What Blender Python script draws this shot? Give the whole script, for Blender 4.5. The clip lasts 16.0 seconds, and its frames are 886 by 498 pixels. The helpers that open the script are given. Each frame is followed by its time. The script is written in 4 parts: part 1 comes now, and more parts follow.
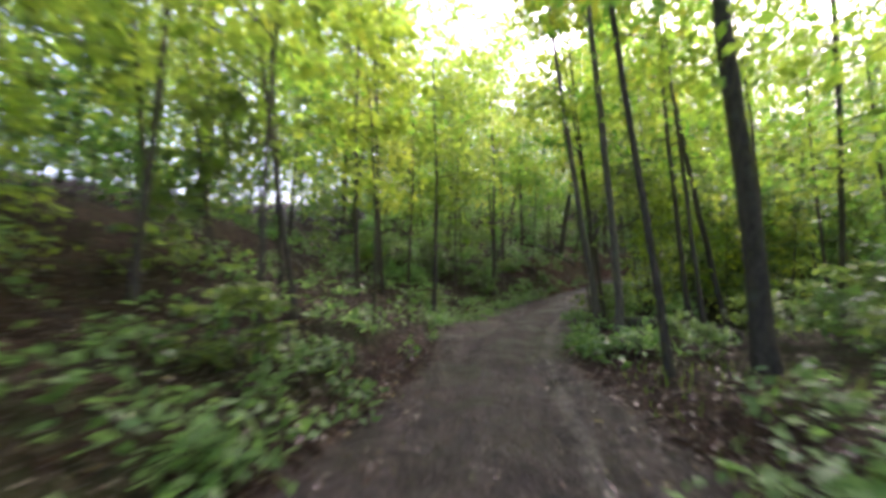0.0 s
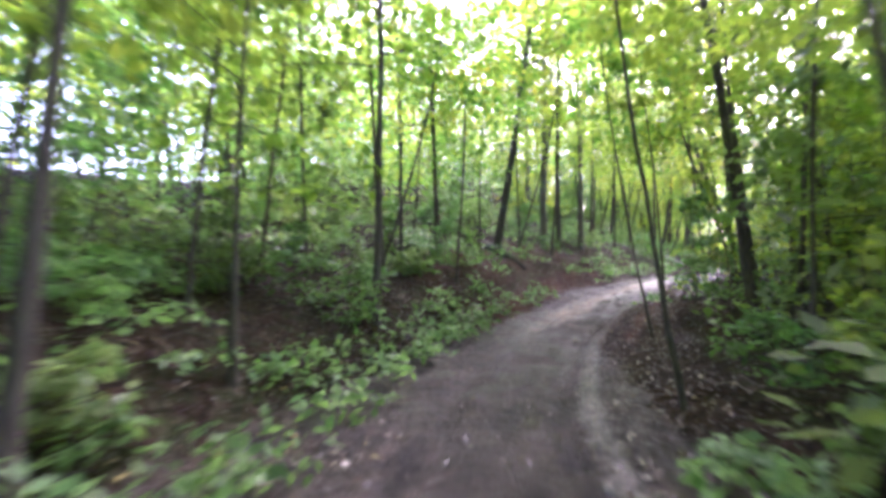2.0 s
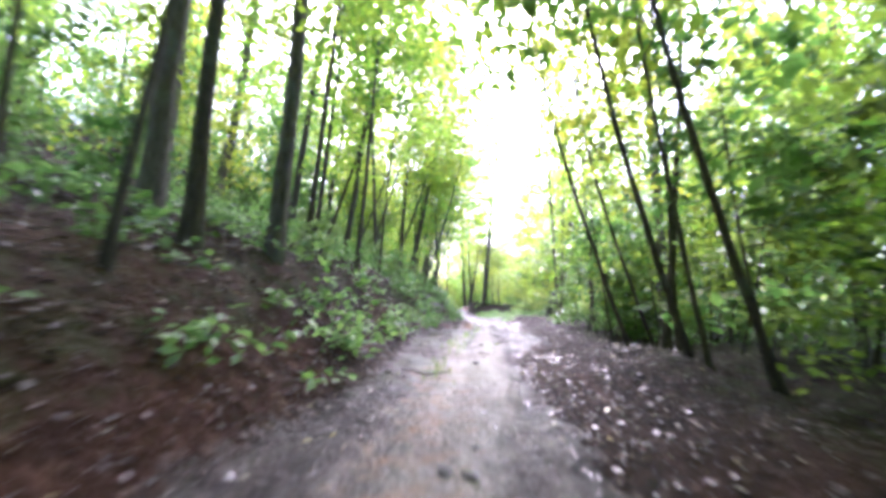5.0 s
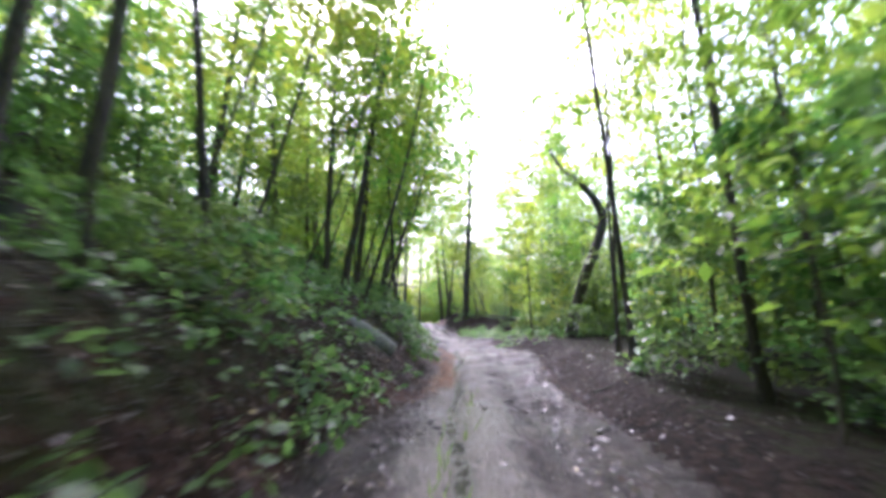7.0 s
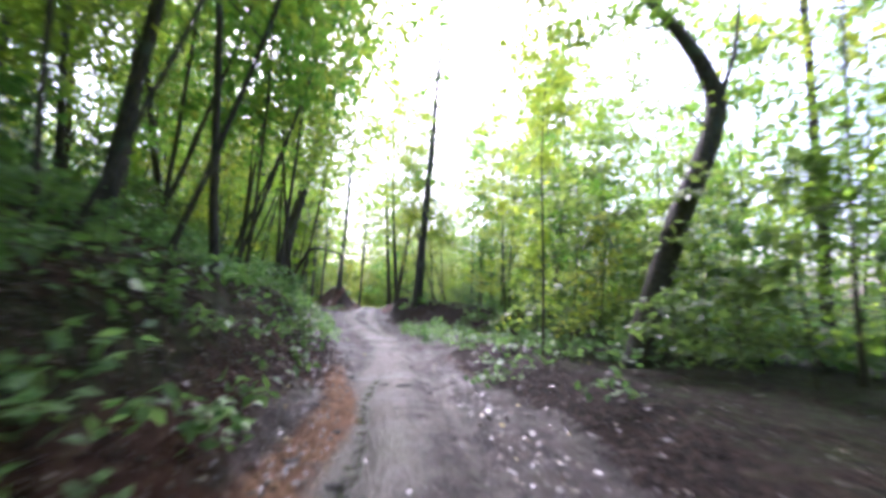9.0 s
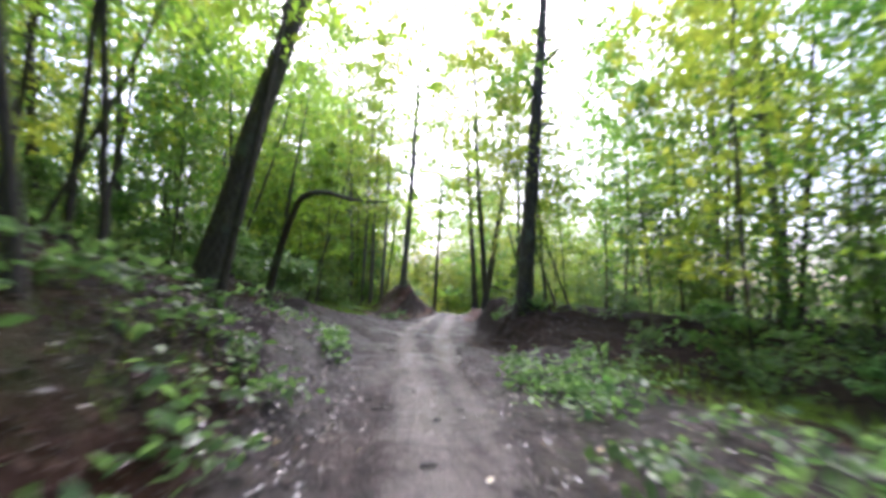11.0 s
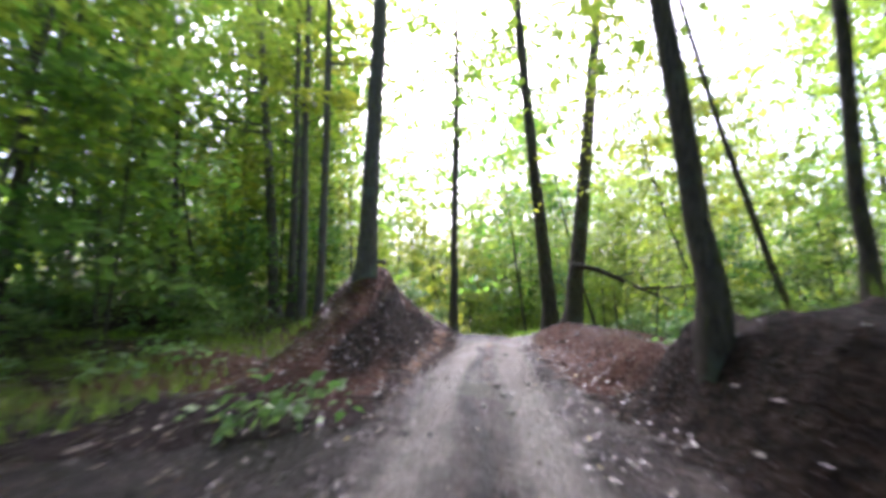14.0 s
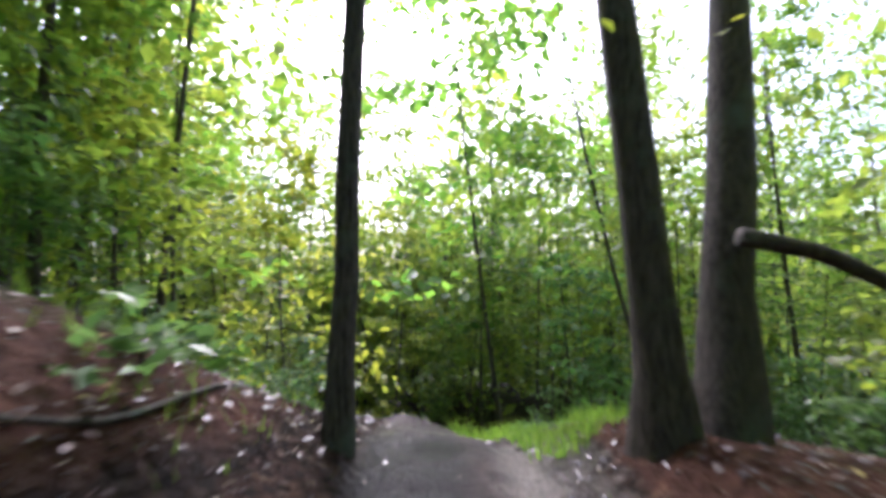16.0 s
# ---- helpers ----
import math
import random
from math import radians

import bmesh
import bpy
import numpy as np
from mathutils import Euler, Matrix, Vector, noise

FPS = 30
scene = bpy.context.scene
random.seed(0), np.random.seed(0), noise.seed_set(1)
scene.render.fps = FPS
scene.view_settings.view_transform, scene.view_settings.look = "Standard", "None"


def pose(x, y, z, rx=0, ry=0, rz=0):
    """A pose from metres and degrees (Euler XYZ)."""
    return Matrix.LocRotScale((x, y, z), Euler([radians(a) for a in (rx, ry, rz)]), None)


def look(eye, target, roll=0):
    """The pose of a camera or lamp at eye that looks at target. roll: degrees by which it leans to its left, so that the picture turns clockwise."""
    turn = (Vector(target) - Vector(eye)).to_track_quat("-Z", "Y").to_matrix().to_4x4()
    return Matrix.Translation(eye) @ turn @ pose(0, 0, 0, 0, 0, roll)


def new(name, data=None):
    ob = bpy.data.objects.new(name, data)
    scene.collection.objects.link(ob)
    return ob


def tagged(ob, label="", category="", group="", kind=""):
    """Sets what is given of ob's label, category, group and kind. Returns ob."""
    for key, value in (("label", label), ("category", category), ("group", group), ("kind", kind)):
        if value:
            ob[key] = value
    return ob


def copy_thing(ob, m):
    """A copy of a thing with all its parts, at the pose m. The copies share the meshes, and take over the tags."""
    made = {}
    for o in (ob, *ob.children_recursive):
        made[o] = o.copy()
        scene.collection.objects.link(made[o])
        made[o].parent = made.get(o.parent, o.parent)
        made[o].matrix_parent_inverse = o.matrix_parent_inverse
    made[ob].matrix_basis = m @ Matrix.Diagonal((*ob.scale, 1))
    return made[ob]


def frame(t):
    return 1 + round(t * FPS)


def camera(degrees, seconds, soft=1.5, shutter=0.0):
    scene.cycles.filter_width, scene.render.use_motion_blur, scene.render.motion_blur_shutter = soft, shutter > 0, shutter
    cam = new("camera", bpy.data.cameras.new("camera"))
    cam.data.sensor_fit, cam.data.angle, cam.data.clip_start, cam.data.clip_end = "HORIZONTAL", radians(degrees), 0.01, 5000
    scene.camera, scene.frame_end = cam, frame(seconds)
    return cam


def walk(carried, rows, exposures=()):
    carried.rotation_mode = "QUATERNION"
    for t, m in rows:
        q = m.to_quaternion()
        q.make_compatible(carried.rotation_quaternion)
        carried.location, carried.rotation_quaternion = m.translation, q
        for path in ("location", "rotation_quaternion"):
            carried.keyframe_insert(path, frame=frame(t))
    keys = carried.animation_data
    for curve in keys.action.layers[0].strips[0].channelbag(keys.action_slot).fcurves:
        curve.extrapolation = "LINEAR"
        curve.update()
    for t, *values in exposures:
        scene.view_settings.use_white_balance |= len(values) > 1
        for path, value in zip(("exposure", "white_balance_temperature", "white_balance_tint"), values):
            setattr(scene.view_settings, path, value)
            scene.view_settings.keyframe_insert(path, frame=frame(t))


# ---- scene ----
cam = camera(85.4, 16.0, soft=3.8, shutter=0.6)
# seconds, eye, target, roll
PATH = [
    (0, (0.00, 0.00, 1.40), (-0.032, 1.997, 1.506), -1.4),
    (0.5, (0.18, 3.30, 1.20), (0.259, 5.291, 1.356), -2.6),
    (1, (0.45, 6.33, 1.18), (0.586, 8.315, 1.338), -2.7),
    (1.5, (0.82, 9.28, 1.28), (1.060, 11.263, 1.442), -1.4),
    (2, (1.41, 12.21, 1.29), (1.785, 14.167, 1.423), -1.5),
    (2.5, (2.08, 14.89, 1.25), (2.622, 16.810, 1.411), 0.0),
    (3, (2.93, 17.35, 1.29), (3.685, 19.194, 1.456), 0.3),
    (3.5, (4.09, 19.53, 1.34), (5.051, 21.274, 1.523), -0.0),
    (4, (5.22, 21.36, 1.45), (6.419, 22.955, 1.627), 1.9),
    (4.2, (5.75, 22.06, 1.50), (7.024, 23.584, 1.715), 2.3),
    (6.3, (12.76, 29.14, 2.50), (14.166, 30.550, 2.736), 1.8),
    (6.5, (13.52, 29.87, 2.50), (14.923, 31.278, 2.694), 1.9),
    (7, (15.63, 31.74, 2.53), (17.063, 33.104, 2.809), -1.1),
    (7.5, (17.96, 33.70, 2.57), (19.470, 34.994, 2.748), -2.2),
    (8, (20.13, 35.41, 2.58), (21.688, 36.645, 2.799), -1.4),
    (8.5, (22.27, 37.13, 2.60), (23.828, 38.369, 2.803), 1.9),
    (8.7, (23.11, 37.79, 2.60), (24.665, 39.029, 2.812), 2.0),
    (10.8, (31.97, 46.27, 2.56), (33.297, 47.754, 2.783), 1.8),
    (11, (32.81, 47.16, 2.57), (34.105, 48.667, 2.791), 1.5),
    (11.5, (34.67, 49.35, 2.62), (35.910, 50.904, 2.841), 0.8),
    (12, (36.49, 51.73, 2.67), (37.675, 53.334, 2.876), 1.5),
    (12.5, (38.24, 54.11, 2.72), (39.396, 55.731, 2.937), 0.1),
    (13, (39.86, 56.17, 2.83), (41.026, 57.784, 3.045), -0.4),
    (13.5, (41.53, 58.22, 2.91), (42.744, 59.792, 3.107), 0.1),
    (14, (43.34, 60.29, 2.93), (44.628, 61.811, 3.133), -1.0),
    (14.5, (45.10, 62.18, 2.98), (46.425, 63.655, 3.244), -1.8),
    (15, (46.82, 63.94, 3.12), (48.185, 65.389, 3.303), -1.5),
    (15.5, (48.20, 65.35, 3.23), (49.640, 66.730, 3.390), -1.4),
    (16, (49.43, 66.63, 3.31), (50.910, 67.964, 3.491), -0.7),
]
EXPOSURES = [(0, 2.55, 5900, 32), (1, 2.75, 5850, 33), (2, 3.55, 5400, 43), (3, 3.7, 5150, 45), (4.2, 3.55, 5250, 38), (6.5, 2.5, 5150, 33), (7.5, 2.2, 5250, 30), (8.5, 2.2, 5200, 32), (11, 1.92, 5400, 26), (12.5, 1.95, 5600, 26), (13.5, 2.3, 5450, 29), (14.5, 2.25, 5400, 30), (15.5, 1.9, 5450, 28), (16, 2.0, 5350, 28)]
walk(cam, [(t, look(eye, target, roll)) for t, eye, target, roll in PATH], EXPOSURES)

# ---- daylight: overcast, sun veiled ----
SUN_ELEVATION, SUN_AZIMUTH = radians(48), radians(40)   # azimuth from +y towards +x
world = bpy.data.worlds.new("overcast_sky")
scene.world = world
world.use_nodes = True
wn, wl = world.node_tree.nodes, world.node_tree.links
sky = wn.new("ShaderNodeTexSky")
sky.sky_type = 'NISHITA'
sky.sun_disc = False
sky.sun_elevation = SUN_ELEVATION
sky.sun_rotation = SUN_AZIMUTH
sky.air_density, sky.dust_density, sky.ozone_density = 1.0, 7.0, 0.4
wl.new(sky.outputs[0], wn["Background"].inputs[0])
wn["Background"].inputs[1].default_value = 0.15
sun = new("sun", bpy.data.lights.new("sun", 'SUN'))
sun.data.energy, sun.data.angle, sun.data.color = 0.9, radians(24), (1.0, 0.96, 0.9)
toward = Vector((math.sin(SUN_AZIMUTH) * math.cos(SUN_ELEVATION), math.cos(SUN_AZIMUTH) * math.cos(SUN_ELEVATION), math.sin(SUN_ELEVATION)))
sun.matrix_world = look(toward * 60 + Vector((25, 35, 0)), (25, 35, 0))


# ---- materials ----
def material(name, rough=0.8, specular=0.4):
    m = bpy.data.materials.new(name)
    m.use_nodes = True
    b = m.node_tree.nodes["Principled BSDF"]
    b.inputs["Roughness"].default_value = rough
    b.inputs["Specular IOR Level"].default_value = specular
    return m, m.node_tree.nodes, m.node_tree.links, b


def node(n, kind, **values):
    made = n.new(kind)
    for key, value in values.items():
        made.inputs[key.replace("_", " ")].default_value = value
    return made


def ramp(n, *stops):
    made = n.new("ShaderNodeValToRGB")
    e = made.color_ramp.elements
    while len(e) < len(stops):
        e.new(0.5)
    for spot, (at, colour) in zip(e, stops):
        spot.position, spot.color = at, (*colour, 1)
    return made


def mixed(n, l, factor, a, b, blend='MIX'):
    made = n.new("ShaderNodeMix")
    made.data_type, made.blend_type = 'RGBA', blend
    for socket, value in ((made.inputs[0], factor), (made.inputs[6], a), (made.inputs[7], b)):
        if isinstance(value, (int, float)):
            socket.default_value = value
        elif isinstance(value, tuple):
            socket.default_value = (*value, 1)
        else:
            l.new(value, socket)
    return made.outputs[2]


def bumped(n, l, bsdf, height, strength, distance):
    b = node(n, "ShaderNodeBump", Strength=strength, Distance=distance)
    l.new(height, b.inputs["Height"])
    l.new(b.outputs[0], bsdf.inputs["Normal"])


def bark_material(name, dark, pale, lichen, stretch=(1, 1, 0.16)):
    m, n, l, b = material(name, 0.78, 0.35)
    c = n.new("ShaderNodeTexCoord")
    mp = node(n, "ShaderNodeMapping", Scale=stretch)
    l.new(c.outputs["Object"], mp.inputs[0])
    fine = node(n, "ShaderNodeTexNoise", Scale=34.0, Detail=6.0, Roughness=0.7)
    big = node(n, "ShaderNodeTexNoise", Scale=2.2, Detail=3.0)
    l.new(mp.outputs[0], fine.inputs[0])
    l.new(c.outputs["Object"], big.inputs[0])
    base = ramp(n, (0.35, dark), (0.68, pale))
    l.new(fine.outputs[0], base.inputs[0])
    patch = ramp(n, (0.56, (0, 0, 0)), (0.7, (1, 1, 1)))
    l.new(big.outputs[0], patch.inputs[0])
    l.new(mixed(n, l, patch.outputs[0], base.outputs[0], lichen), b.inputs["Base Color"])
    bumped(n, l, b, fine.outputs[0], 0.9, 0.02)
    return m


BARK_DARK = bark_material("bark_dark_wet", (0.02, 0.016, 0.013), (0.105, 0.088, 0.072), (0.085, 0.1, 0.075))
BARK_GREY = bark_material("bark_grey", (0.05, 0.043, 0.036), (0.16, 0.145, 0.125), (0.13, 0.15, 0.115))
BARK_YOUNG = bark_material("bark_young", (0.03, 0.026, 0.018), (0.095, 0.085, 0.06), (0.075, 0.085, 0.05))
DEAD_WOOD = bark_material("dead_wood_weathered", (0.10, 0.09, 0.08), (0.34, 0.32, 0.30), (0.2, 0.2, 0.17), (0.16, 1, 1))


def leaf_material(name, low, high, glow, share=0.5):
    m, n, l, b = material(name, 0.42, 0.45)
    island = n.new("ShaderNodeNewGeometry").outputs["Random Per Island"]
    tree = n.new("ShaderNodeObjectInfo").outputs["Random"]
    place = node(n, "ShaderNodeTexNoise", Scale=0.35, Detail=2.0)
    l.new(n.new("ShaderNodeNewGeometry").outputs["Position"], place.inputs[0])
    r = ramp(n, (0.0, low), (1.0, high))
    l.new(island, r.inputs[0])
    h = node(n, "ShaderNodeHueSaturation")
    hue = node(n, "ShaderNodeMapRange", To_Min=0.47, To_Max=0.525)
    val = node(n, "ShaderNodeMapRange", From_Min=0.3, From_Max=0.7, To_Min=0.7, To_Max=1.3)
    l.new(tree, hue.inputs[0])
    l.new(place.outputs[0], val.inputs[0])
    l.new(hue.outputs[0], h.inputs["Hue"])
    l.new(val.outputs[0], h.inputs["Value"])
    l.new(r.outputs[0], h.inputs["Color"])
    l.new(h.outputs[0], b.inputs["Base Color"])
    t = n.new("ShaderNodeBsdfTranslucent")
    l.new(mixed(n, l, 1.0, h.outputs[0], glow, 'MULTIPLY'), t.inputs[0])
    mx = node(n, "ShaderNodeMixShader", Fac=share)
    l.new(b.outputs[0], mx.inputs[1])
    l.new(t.outputs[0], mx.inputs[2])
    l.new(mx.outputs[0], n["Material Output"].inputs[0])
    return m


LEAF = leaf_material("leaf_beech_green", (0.06, 0.115, 0.016), (0.14, 0.21, 0.028), (2.7, 2.75, 2.0), 0.58)
LEAF_PALE = leaf_material("leaf_maple_yellow_green", (0.09, 0.148, 0.016), (0.19, 0.25, 0.03), (2.65, 2.55, 1.8), 0.6)
LEAF_COOL = leaf_material("leaf_understorey", (0.05, 0.1, 0.026), (0.125, 0.2, 0.052), (2.2, 2.3, 1.6), 0.5)
LEAF_DEEP = leaf_material("leaf_bank_plants", (0.065, 0.13, 0.036), (0.16, 0.25, 0.08), (2.1, 2.2, 1.6), 0.42)


def litter_material():
    m, n, l, b = material("fallen_leaves", 0.38, 0.5)
    r = ramp(n, (0.0, (0.014, 0.007, 0.005)), (0.5, (0.034, 0.017, 0.011)), (0.82, (0.085, 0.042, 0.026)), (0.9, (0.2, 0.15, 0.11)), (0.975, (0.24, 0.2, 0.16)), (0.985, (0.36, 0.27, 0.07)))
    l.new(n.new("ShaderNodeNewGeometry").outputs["Random Per Island"], r.inputs[0])
    l.new(r.outputs[0], b.inputs["Base Color"])
    return m


LITTER = litter_material()


def ground_material():
    m, n, l, b = material("woodland_floor", 0.8, 0.4)
    pos = n.new("ShaderNodeNewGeometry").outputs["Position"]

    def attribute(name):
        a = n.new("ShaderNodeAttribute")
        a.attribute_name = name
        return a.outputs["Fac"]

    def noisy(scale, detail=5.0, rough=0.6):
        t = node(n, "ShaderNodeTexNoise", Scale=scale, Detail=detail, Roughness=rough)
        l.new(pos, t.inputs[0])
        return t.outputs[0]
    coarse, middle, fine = noisy(0.7, 4.0), noisy(4.5, 6.0), noisy(38.0, 6.0, 0.7)
    humus = ramp(n, (0.3, (0.007, 0.0045, 0.0035)), (0.5, (0.019, 0.012, 0.009)), (0.72, (0.046, 0.029, 0.021)))
    l.new(middle, humus.inputs[0])
    mud = ramp(n, (0.36, (0.012, 0.0095, 0.009)), (0.48, (0.041, 0.03, 0.0275)), (0.58, (0.076, 0.057, 0.05)), (0.72, (0.135, 0.104, 0.09)))
    blotch = n.new("ShaderNodeMath")
    blotch.operation = 'MULTIPLY_ADD'
    half = node(n, "ShaderNodeMath")
    half.operation = 'MULTIPLY'
    half.inputs[1].default_value = 0.5
    lengthwise = n.new("ShaderNodeCombineXYZ")
    pull = n.new("ShaderNodeMath")
    pull.operation = 'MULTIPLY'
    pull.inputs[1].default_value = 0.22
    l.new(attribute("way"), pull.inputs[0])
    l.new(pull.outputs[0], lengthwise.inputs[0])
    l.new(attribute("across"), lengthwise.inputs[1])
    streak = node(n, "ShaderNodeTexNoise", Scale=3.4, Detail=6.0, Roughness=0.62)
    l.new(lengthwise.outputs[0], streak.inputs[0])
    l.new(streak.outputs[0], half.inputs[0])
    l.new(middle, blotch.inputs[0])
    blotch.inputs[1].default_value = 0.5
    l.new(half.outputs[0], blotch.inputs[2])
    l.new(blotch.outputs[0], mud.inputs[0])
    churned = ramp(n, (0.34, (0.009, 0.006, 0.006)), (0.5, (0.021, 0.014, 0.0135)), (0.68, (0.05, 0.035, 0.033)))
    l.new(blotch.outputs[0], churned.inputs[0])
    # pale sand colour, which also paints the sky's sheen on wet mud
    sand_sheen = ramp(n, (0.3, (0.16, 0.138, 0.122)), (0.7, (0.32, 0.284, 0.256)))
    l.new(fine, sand_sheen.inputs[0])
    clay = ramp(n, (0.3, (0.045, 0.018, 0.0115)), (0.7, (0.165, 0.075, 0.048)))
    l.new(middle, clay.inputs[0])
    moss = ramp(n, (0.3, (0.016, 0.026, 0.009)), (0.7, (0.05, 0.075, 0.022)))
    l.new(fine, moss.inputs[0])

    cells = node(n, "ShaderNodeTexVoronoi", Scale=15.0)
    warp = n.new("ShaderNodeVectorMath")
    warp.operation = 'MULTIPLY_ADD'
    jitter = node(n, "ShaderNodeTexNoise", Scale=20.0, Detail=2.0)
    l.new(pos, jitter.inputs[0])
    l.new(jitter.outputs["Color"], warp.inputs[0])
    warp.inputs[1].default_value = (0.09, 0.09, 0.09)
    l.new(pos, warp.inputs[2])
    l.new(warp.outputs[0], cells.inputs["Vector"])
    pick = n.new("ShaderNodeSeparateColor")
    l.new(cells.outputs["Color"], pick.inputs[0])
    strewn = ramp(n, (0.0, (0.007, 0.004, 0.003)), (0.4, (0.02, 0.0105, 0.0075)), (0.68, (0.045, 0.022, 0.015)), (0.88, (0.08, 0.044, 0.029)), (0.965, (0.15, 0.11, 0.08)))
    l.new(pick.outputs[0], strewn.inputs[0])

    def edged(mask, grain, low, high):
        add = n.new("ShaderNodeMath")
        add.operation = 'ADD'
        l.new(mask, add.inputs[0])
        g = node(n, "ShaderNodeMapRange", To_Min=-0.28, To_Max=0.28)
        g.inputs["From Min"].default_value, g.inputs["From Max"].default_value = 0.25, 0.75
        l.new(grain, g.inputs[0])
        l.new(g.outputs[0], add.inputs[1])
        r = node(n, "ShaderNodeMapRange", From_Min=low, From_Max=high)
        l.new(add.outputs[0], r.inputs[0])
        return r.outputs[0]
    trail = edged(attribute("trail"), middle, 0.35, 0.65)
    pale = edged(attribute("sand_sheen"), blotch.outputs[0], 0.4, 0.85)
    rust = edged(attribute("ochre"), middle, 0.35, 0.75)
    red = edged(attribute("clay"), coarse, 0.35, 0.7)
    green = edged(attribute("moss"), middle, 0.4, 0.8)
    # dark bank soil, with shade painted into its near-black colour
    black = edged(attribute("shaded_soil"), coarse, 0.35, 0.75)
    shaded_soil = ramp(n, (0.3, (0.004, 0.003, 0.0025)), (0.55, (0.012, 0.008, 0.006)), (0.75, (0.03, 0.02, 0.015)))
    l.new(middle, shaded_soil.inputs[0])
    c = mixed(n, l, 0.6, humus.outputs[0], strewn.outputs[0])
    c = mixed(n, l, red, c, clay.outputs[0])
    part = node(n, "ShaderNodeMath")
    part.operation = 'MULTIPLY'
    part.inputs[1].default_value = 0.32
    l.new(red, part.inputs[0])
    c = mixed(n, l, part.outputs[0], c, strewn.outputs[0])
    c = mixed(n, l, black, c, mixed(n, l, 0.3, shaded_soil.outputs[0], strewn.outputs[0]))
    c = mixed(n, l, green, c, moss.outputs[0])
    c = mixed(n, l, trail, c, mud.outputs[0])
    c = mixed(n, l, edged(attribute("churn"), middle, 0.35, 0.7), c, churned.outputs[0])
    c = mixed(n, l, pale, c, sand_sheen.outputs[0])
    water = edged(attribute("runnel"), middle, 0.35, 0.8)
    c = mixed(n, l, water, c, (0.12, 0.113, 0.095))
    ochre = ramp(n, (0.3, (0.13, 0.066, 0.036)), (0.7, (0.3, 0.17, 0.1)))
    l.new(middle, ochre.inputs[0])
    c = mixed(n, l, rust, c, ochre.outputs[0])
    c = mixed(n, l, edged(attribute("slurry"), middle, 0.4, 0.75), c, (0.016, 0.0145, 0.0145))
    grain = node(n, "ShaderNodeMapRange", From_Min=0.3, From_Max=0.7, To_Min=0.72, To_Max=1.25)
    l.new(fine, grain.inputs[0])
    l.new(mixed(n, l, 1.0, c, grain.outputs[0], 'MULTIPLY'), b.inputs["Base Color"])
    wet = node(n, "ShaderNodeMapRange", From_Min=0.4, From_Max=0.6, To_Min=0.36, To_Max=0.75)
    l.new(coarse, wet.inputs[0])
    dull = node(n, "ShaderNodeMapRange", To_Min=0.8, To_Max=0.0)
    l.new(trail, dull.inputs[0])
    most = n.new("ShaderNodeMath")
    most.operation = 'MAXIMUM'
    l.new(wet.outputs[0], most.inputs[0])
    l.new(dull.outputs[0], most.inputs[1])
    slick = node(n, "ShaderNodeMapRange", To_Min=1.0, To_Max=0.16)
    l.new(water, slick.inputs[0])
    least = n.new("ShaderNodeMath")
    least.operation = 'MINIMUM'
    l.new(most.outputs[0], least.inputs[0])
    l.new(slick.outputs[0], least.inputs[1])
    l.new(least.outputs[0], b.inputs["Roughness"])
    gloss = node(n, "ShaderNodeMapRange", To_Min=0.1, To_Max=0.26)
    l.new(trail, gloss.inputs[0])
    l.new(gloss.outputs[0], b.inputs["Specular IOR Level"])
    lumps = noisy(11.0, 7.0, 0.65)
    both = n.new("ShaderNodeMath")
    both.operation = 'MULTIPLY_ADD'
    l.new(cells.outputs["Distance"], both.inputs[0])
    both.inputs[1].default_value = 0.5
    l.new(lumps, both.inputs[2])
    bumped(n, l, b, both.outputs[0], 1.0, 0.1)
    return m


GROUND = ground_material()
STONE, _n, _l, _b = material("wet_stone", 0.5, 0.5)
_t = node(_n, "ShaderNodeTexNoise", Scale=14.0, Detail=5.0)
_r = ramp(_n, (0.3, (0.06, 0.052, 0.046)), (0.7, (0.2, 0.185, 0.165)))
_l.new(_t.outputs[0], _r.inputs[0])
_l.new(_r.outputs[0], _b.inputs["Base Color"])
EARTH, _n, _l, _b = material("dark_wet_earth", 0.55, 0.4)
_t = node(_n, "ShaderNodeTexNoise", Scale=30.0, Detail=5.0)
_r = ramp(_n, (0.3, (0.008, 0.0065, 0.006)), (0.7, (0.035, 0.027, 0.023)))
_l.new(_t.outputs[0], _r.inputs[0])
_l.new(_r.outputs[0], _b.inputs["Base Color"])
bumped(_n, _l, _b, _t.outputs[0], 0.8, 0.02)
PUDDLE, _n, _l, _b = material("muddy_water", 0.16, 0.5)
_b.inputs["Base Color"].default_value = (0.16, 0.14, 0.12, 1)
_t = node(_n, "ShaderNodeTexNoise", Scale=9.0, Detail=2.0)
bumped(_n, _l, _b, _t.outputs[0], 0.12, 0.01)

